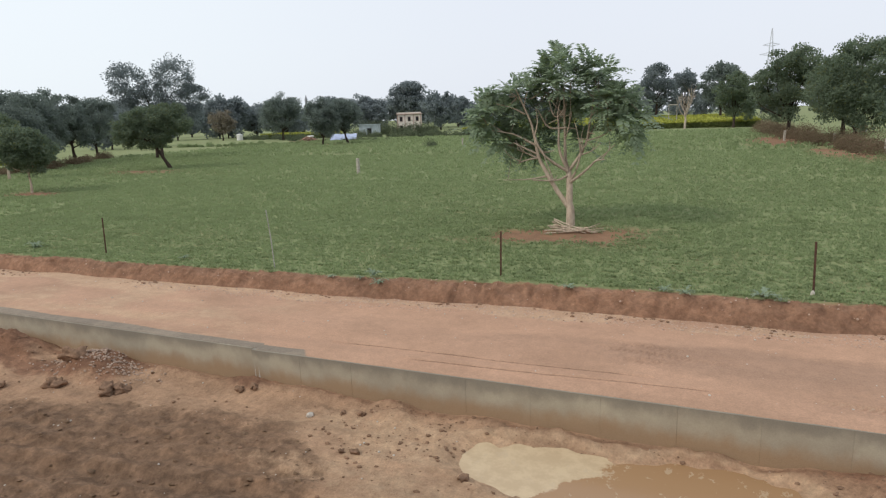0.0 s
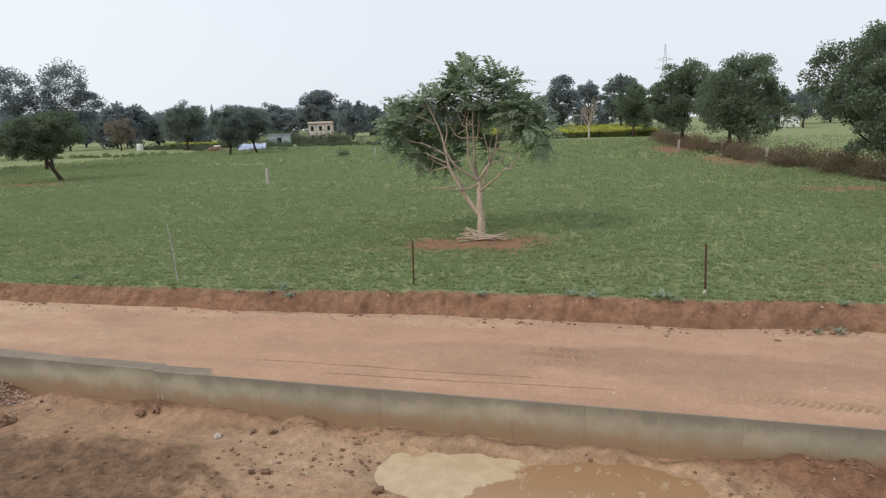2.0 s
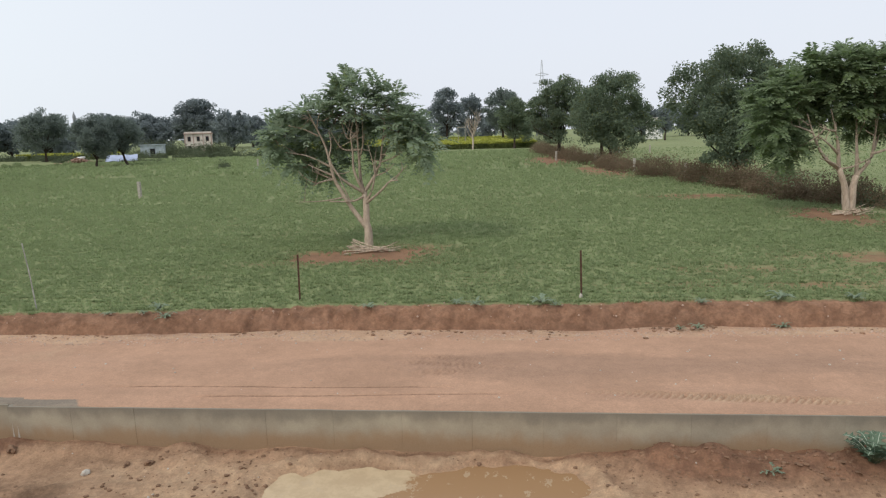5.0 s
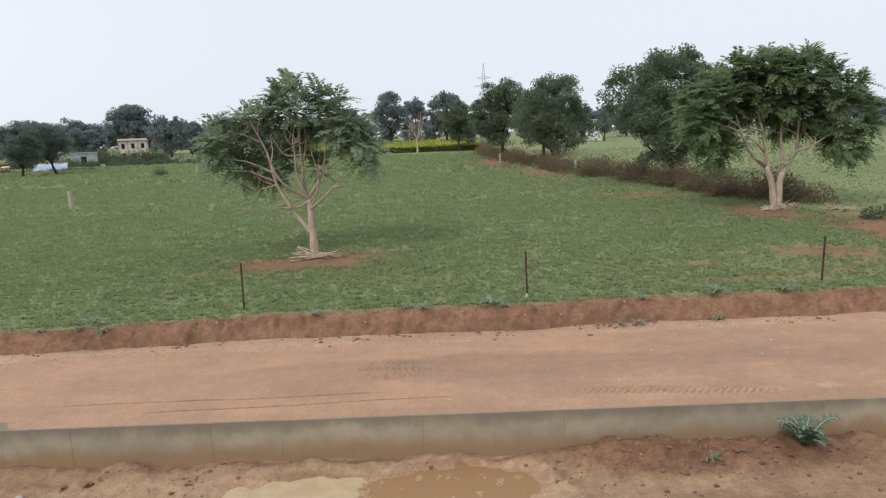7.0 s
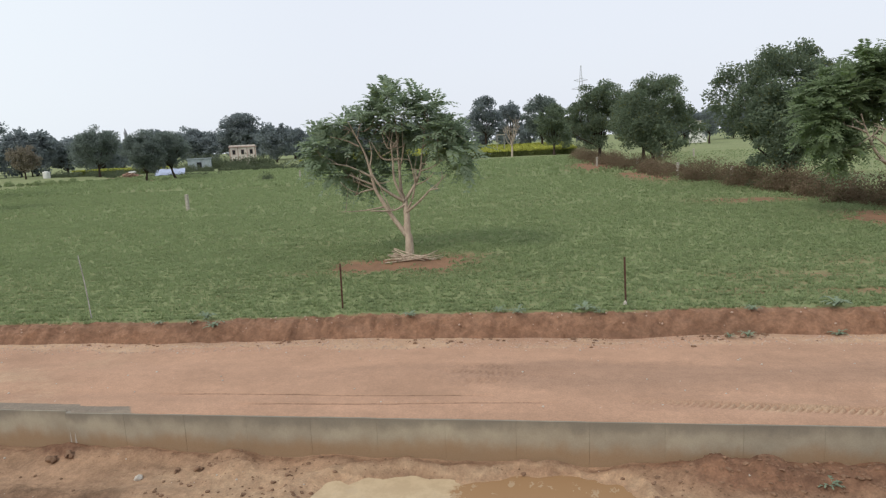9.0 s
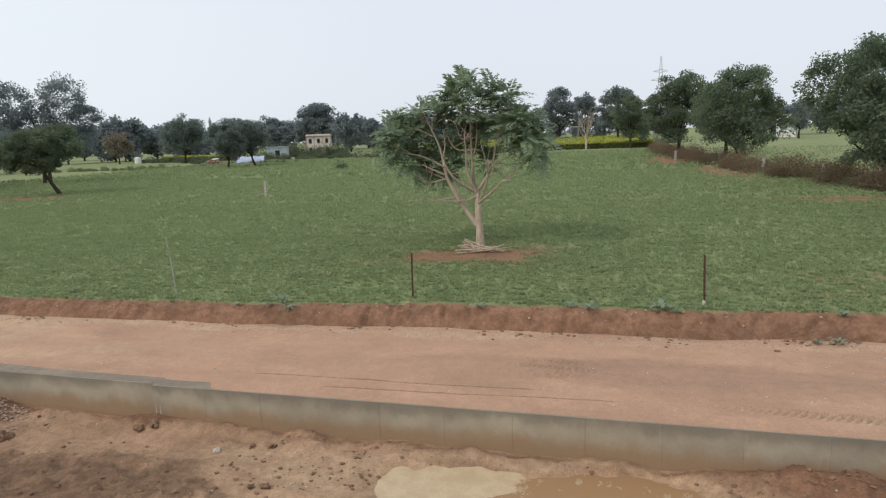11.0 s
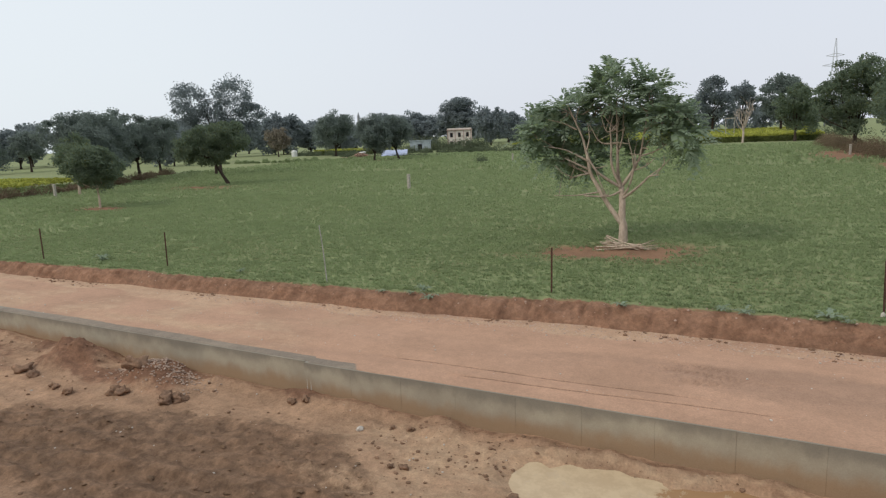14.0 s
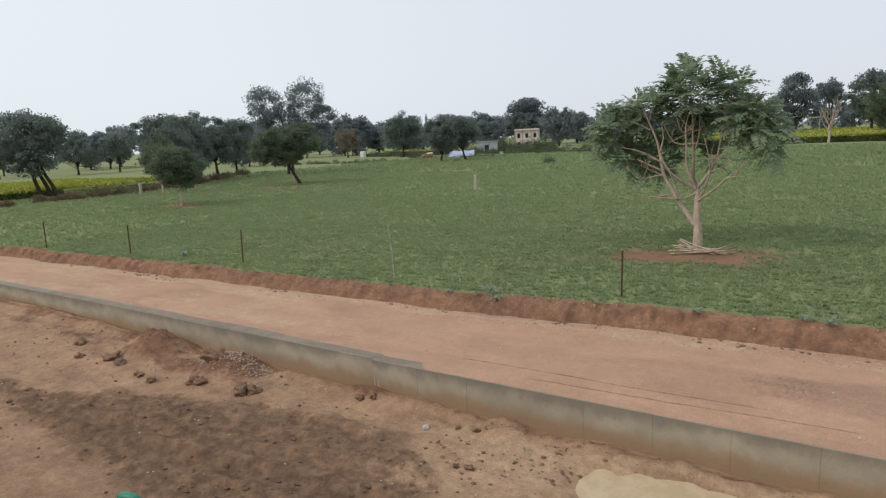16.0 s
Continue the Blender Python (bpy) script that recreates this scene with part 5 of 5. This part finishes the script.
solo("gravel", strip, M_PINK_STONE, "pale pinkish gravel strewn along the bank's foot", "gravel", kind="stuff")
solo("fallen_earth", g, M_CRUMB, "crumbs of earth fallen at the bank's foot", "earth crumbs", kind="stuff")
g = Geo()
for k in range(600):
    x, y = rng.normal(-13.0, 0.75), rng.normal(9.6, 0.22)
    if y > 10.08:
        continue
    s = rng.uniform(0.012, 0.034)
    add_lump(g, (x, y, float(low_height(np.array([x]), np.array([y]))[0]) + s * 0.3), (s * 1.2, s, s * 0.8), rng, 0.25, 1)
solo("gravel", g, M_GRAVEL, "spill of pale gravel stones by the wall", "gravel", kind="stuff")
g = Geo()
for k in range(420):
    x, y = rng.uniform(-24, 8), rng.uniform(4.6, 14.2)
    if WALL_Y - 0.05 < y < WALL_Y + 0.5:
        continue
    s = 0.007 + 0.02 * rng.random() ** 2
    z = low_height if y < WALL_Y else road_height
    add_lump(g, (x, y, float(z(np.array([x]), np.array([y]))[0]) + s * 0.3), (s, s, s * 0.7), rng, 0.25, 1)
solo("pebbles", g, M_STONE, "small pale pebbles strewn over the earth", "pebbles", kind="stuff")


# ---- hedge, scrub, mustard ----
def scrub(name, line, width, high, per_m, size, mat, seed, label, category="hedge"):
    """Ragged low growth along a line: leafy clumps with stray stalks."""
    rng = np.random.default_rng(seed)
    line = np.array(line, float)
    seg = np.r_[0, np.cumsum(np.linalg.norm(np.diff(line, axis=0), axis=1))]
    m = max(4, int(seg[-1] * 1.3))
    s = rng.uniform(0, seg[-1], m)
    c = np.stack([np.interp(s, seg, line[:, k]) for k in (0, 1)], -1) + rng.normal(0, width / 2.2, (m, 2))
    hh = high * (0.45 + 0.9 * rng.random(m) ** 1.5)
    k, size = int(per_m * 1.2), size * 0.72
    u = rng.normal(0, 1, (m, k, 3))
    u /= np.linalg.norm(u, axis=2)[..., None]
    u *= rng.random((m, k, 1)) ** 0.4
    p = np.stack([c[:, None, 0] + u[..., 0] * hh[:, None] * 0.95, c[:, None, 1] + u[..., 1] * hh[:, None] * 0.95, np.abs(u[..., 2]) * hh[:, None]], -1).reshape(-1, 3)
    v, f = leaf_cards(rng, p, size, 0.35, -0.6)
    return solo(name, Geo().add(v, f), mat, label, category, kind="stuff")


HEDGE = [(8.2, 136), (9.5, 100), (12.2, 66), (15.6, 50.5), (17.6, 38), (18.6, 33)]
scrub("dry_hedge", HEDGE, 2.0, 1.6, 620, 0.26, M_SCRUB, 301, "tangled dry brown scrub along the field's edge")
scrub("dry_hedge", [(15.2, 50), (17.2, 39), (18.3, 33.6), (18.6, 32.6)], 0.9, 1.35, 750, 0.2, M_SCRUB, 312, "dense brown scrub under the trees beside the field")
scrub("green_hedge", [(14.5, 56), (16.6, 46), (18.2, 36), (19.2, 33)], 1.3, 1.1, 150, 0.24, M_SCRUB_GREEN, 302, "green scrub growing through the dry hedge")
scrub("green_hedge", [(19.2, 28.5), (20.5, 25), (22, 21), (24, 17)], 1.4, 1.2, 330, 0.2, M_SCRUB_GREEN, 303, "dark green scrub beside the field's corner")
scrub("dry_hedge", [(-64.5, 24), (-64.5, 32), (-66, 39), (-71, 50), (-79, 61), (-88, 72)], 1.6, 1.0, 260, 0.3, M_SCRUB, 304, "low dry scrub along the field's edge")
scrub("scrub", [(-92, 152), (-70, 142), (-50, 137), (-34, 141), (-20, 146)], 4.0, 1.7, 190, 0.5, M_SCRUB_GREEN, 305, "grey-green scrub beyond the field", "scrub")
scrub("scrub", [(-130, 155), (-112, 146), (-98, 140), (-92, 130)], 3.0, 1.6, 120, 0.5, M_SCRUB_GREEN, 306, "grey-green scrub beyond the field", "scrub")
scrub("scrub", [(-20, 172), (0, 174), (16, 168)], 3.0, 2.6, 150, 0.6, M_SCRUB_GREEN, 307, "grey-green scrub behind the mustard", "scrub")
scrub("crop_strip", [(-118, 105), (-97, 105), (-84, 108), (-76, 112)], 3.5, 0.8, 240, 0.4, M_CROP, 308, "strip of taller green crop beyond the field", "crop")
scrub("scrub", [(-38.5, 87.2), (-38.2, 86.8)], 0.4, 1.1, 260, 0.3, M_SCRUB_GREEN, 309, "small lone green bush in the crop", "bush")
scrub("scrub", [(-80, 122), (-70, 120), (-60, 121)], 1.2, 0.8, 60, 0.4, M_SCRUB_GREEN, 310, "low weeds at the field's far edge", "scrub")


def mustard(x0, x1, y0, y1, n, seed, label, tall=1.0):
    """Standing mustard: green stems under a layer of small yellow flowers."""
    rng = np.random.default_rng(seed)
    p = np.stack([rng.uniform(x0, x1, n), y0 + (y1 - y0) * rng.random(n) ** 1.6], -1)
    p[:, 1] += 1.5 * vnoise(p[:, 0] * 0.2, p[:, 0] * 0, seed)
    z = tall * (1.25 + 0.25 * rng.random(n) + 0.25 * fbm(p[:, 0] * 0.2, p[:, 1] * 0.2, seed)) + far_rise(p[:, 0], p[:, 1])
    t = thing("mustard", label, "crop", kind="stuff")
    v, f = leaf_cards(rng, np.column_stack([p, z]), 0.42, 0.7)
    part("flowers", Geo().add(v, f), M_MUSTARD, t)
    front = p[:, 1] < y0 + 8
    q = np.repeat(p[front], 2, 0)
    v, f = leaf_cards(rng, np.column_stack([q, tall * rng.uniform(0.05, 1.15, len(q))]), 0.6, 0.3, -1.2)
    part("stems", Geo().add(v, f), M_MUSTARD_STEM, t)


mustard(-58, 9, 151, 200, 34000, 401, "band of flowering yellow mustard beyond the field")
mustard(-104, -72.5, 27, 50, 17000, 402, "patch of flowering yellow mustard beside the field", 0.62)
mustard(-120, -98, 150, 160, 2600, 403, "small far patch of flowering yellow mustard")

# ---- far buildings, pylon ----
def house(x, y, turn):
    t = thing("house", "weathered cream and pink two-storey farmhouse with flat roof", "house", "houses", pose(x, y, 0, 0, 0, turn) @ Matrix.Diagonal((0.8, 0.8, 0.93, 1)))
    g = Geo()
    add_bevel_box(g, (-4.6, 0, 0), (4.6, 6, 6.1), 0.03)
    part("wall", g, M_CREAM, t)
    g = Geo()
    add_bevel_box(g, (-4.9, -0.5, 6.1), (4.9, 6.3, 6.35), 0.03)
    part("roof", g, M_PINK, t)
    for k, (a, b) in enumerate(((-4.7, -4.35), (4.35, 4.7), (-1.8, -1.5), (1.5, 1.8))):
        part("pilaster", add_bevel_box(Geo(), (a, -0.14, 0), (b, -0.003, 6.09), 0.02), M_PINK, t)
    for fx in (-3.1, 0, 3.1):
        for fz, hh in ((0.9, 1.6), (3.9, 1.4)):
            w = part("window", add_bevel_box(Geo(), (fx - 0.62, -0.06, fz - 0.1), (fx + 0.62, -0.004, fz + hh + 0.1), 0.02), M_PINK, t)
            part("pane", add_bevel_box(Geo(), (fx - 0.5, -0.09, fz), (fx + 0.5, -0.064, fz + hh), 0.005), M_DARK, w)
    part("parapet", add_bevel_box(Geo(), (-4.7, -0.1, 6.36), (4.7, 0.05, 6.8), 0.02), M_CREAM, t)


house(-87, 180, 22)
scrub("scrub", [(-99, 171), (-86, 168), (-74, 168)], 2.5, 3.6, 420, 0.6, M_SCRUB_GREEN, 311, "tall grey-green bushes before the house", "scrub")
shed = thing("shed", "bluish sheet-metal shed with a shallow roof", "shed", "", pose(-90, 160, 0, 0, 0, 25))
part("wall", add_bevel_box(Geo(), (-2.9, 0, 0), (2.9, 4, 3.0), 0.02), M_SHED, shed)
part("roof", add_bevel_box(Geo(), (-3.2, -0.3, 3.0), (3.2, 4.3, 3.15), 0.02), M_SHED, shed)
part("door", add_bevel_box(Geo(), (-0.6, -0.05, 0), (0.6, -0.004, 2.1), 0.01), M_DARK, shed, "near-black slab painted as an open doorway's unlit inside")
tent = thing("awning", "pale blue sheet stretched over low poles", "awning", "", pose(-75, 121.5, 0, 0, 0, 28))
g = Geo()
X, Y = np.meshgrid(np.linspace(-2.9, 2.9, 25), np.linspace(0, 3, 9))
i = (np.arange(8)[:, None] * 25 + np.arange(24)[None]).ravel()
g.add(np.stack([X, Y, 0.35 + 1.15 * np.sqrt(Y / 3) + 0.06 * np.sin(X * 3)], -1), np.stack([i, i + 1, i + 26, i + 25], -1))
part("sheet", g, M_TENT, tent, smooth=True)
for x in (-2.8, 0, 2.8):
    part("pole", add_tube(Geo(), bend([(x, 0, 0), (x, 0, 0.36)], 3), [0.03, 0.03], 6), M_STICK, tent)
    part("pole", add_tube(Geo(), bend([(x, 2.98, 0), (x, 2.98, 1.5)], 3), [0.03, 0.03], 6), M_STICK, tent)
rng = np.random.default_rng(8)
heap = thing("brick_heap", "tumbled heap of red bricks with pale sacking", "brick heap", "", pose(-84.8, 122.5, 0, 0, 0, 30))
brick_me = add_bevel_box(Geo(), (-0.3, -0.16, -0.1), (0.3, 0.16, 0.1), 0.012).mesh("brick", M_BRICK)
for k in range(110):
    x, y = rng.normal(0, 1.3), rng.normal(0, 0.5)
    ob = new("brick", brick_me)
    ob.parent = heap
    ob.matrix_basis = pose(x, y, 0.1 + rng.random() * 1.1 * math.exp(-(x / 1.6) ** 2), *rng.uniform(0, 40, 2), rng.uniform(0, 360))
part("sack", add_lump(Geo(), (0.6, 0.1, 1.15), (0.8, 0.4, 0.25), rng, 0.3), M_TANK, heap, "pale sacking", True)
tank = thing("water_tank", "small white cylindrical water tank", "tank", "", pose(-126, 148, 0))
part("drum", add_tube(Geo(), bend([(0, 0, 0), (0, 0, 1.7)], 6), [0.85, 0.85], 20), M_TANK, tank, smooth=True)
part("lid", add_tube(Geo(), bend([(0, 0, 1.7), (0, 0, 1.85)], 3), [0.5, 0.4], 16), M_TANK, tank)
bld = thing("farm_building", "small far white building with dark openings", "building", "", pose(50.5, 214, 0, 0, 0, -12))
part("wall", add_bevel_box(Geo(), (-2.6, 0, 0), (2.6, 4, 6.6), 0.03), M_TANK, bld)
part("roof", add_bevel_box(Geo(), (-2.9, -0.5, 6.6), (2.9, 4.3, 6.85), 0.03), M_CREAM, bld)
for x in (-1.2, 1.0):
    part("window", add_bevel_box(Geo(), (x - 0.5, -0.06, 3.6), (x + 0.5, -0.004, 5.6), 0.01), M_DARK, bld)
gate = thing("stall", "little pale lean-to of poles before the mustard", "lean-to", "", pose(-9.2, 163, 0))
for x in (-0.9, 0.9):
    part("post", add_tube(Geo(), bend([(x, 0, 0), (x, 0, 5.2)], 3), [0.1, 0.08], 6), M_POST, gate)
part("roof", add_bevel_box(Geo(), (-1.1, -0.4, 5.2), (1.1, 0.4, 5.4), 0.03), M_POST, gate)

pylon = thing("pylon", "far grey steel lattice power pylon", "pylon", "", pose(21.9, 329, 0))
lattice = Geo()
for sx in (-1, 1):
    for sy in (-1, 1):
        part("leg", add_tube(Geo(), bend([(2.6 * sx, 2.6 * sy, 0), (0.9 * sx, 0.9 * sy, 26), (0.12 * sx, 0.12 * sy, 38)], 8), [0.17, 0.13], 4), M_STEEL, pylon)
for k in range(9):
    z0, z1 = 2.8 * k, 2.8 * (k + 1)
    r0, r1 = 2.6 - 1.7 * z0 / 26, 2.6 - 1.7 * z1 / 26
    for s in (-1, 1):
        for q in ((r0 * s, -r0, z0, -r1 * s, -r1, z1), (r0 * s, r0, z0, -r1 * s, r1, z1), (-r0, r0 * s, z0, -r1, -r1 * s, z1), (r0, r0 * s, z0, r1, -r1 * s, z1)):
            add_tube(lattice, bend([q[:3], q[3:]], 2), [0.08, 0.08], 4)
part("lattice", lattice, M_STEEL, pylon)
for z, w in ((27, 4.6), (31, 3.4)):
    g = Geo()
    for s in (-1, 1):
        add_tube(g, bend([(0, 0, z + 0.8), (w * s, 0, z)], 3), [0.14, 0.1], 4)
        add_tube(g, bend([(0, 0, z - 0.6), (w * s, 0, z)], 3), [0.14, 0.1], 4)
    part("cross_arm", g, M_STEEL, pylon)
spire = thing("tower", "slim far tower rising over the trees", "tower", "", pose(-199, 288, 0))
part("shaft", add_tube(Geo(), bend([(0, 0, 0), (0, 0, 16)], 5), [0.9, 0.7], 10), M_GREY, spire)
part("cap", add_tube(Geo(), bend([(0, 0, 16), (0, 0, 17.0), (0, 0, 18.5)], 5), [0.95, 0.1], 10), M_GREY, spire)
bottle = thing("bottle", "green plastic bottle half sunk in the soil", "bottle", "", pose(-9.72, 4.9, float(low_height(np.array([-9.72]), np.array([4.9]))[0]) + 0.03, 0, 0, 15))
part("body", add_tube(Geo(), bend([(-0.2, 0, 0), (0.2, 0, 0)], 7), [0.05, 0.085, 0.085, 0.085, 0.05], 14), M_BOTTLE, bottle, smooth=True)
part("cap", add_tube(Geo(), bend([(0.2, 0, 0), (0.25, 0, 0)], 3), [0.03, 0.03], 10), M_BOTTLE, bottle)
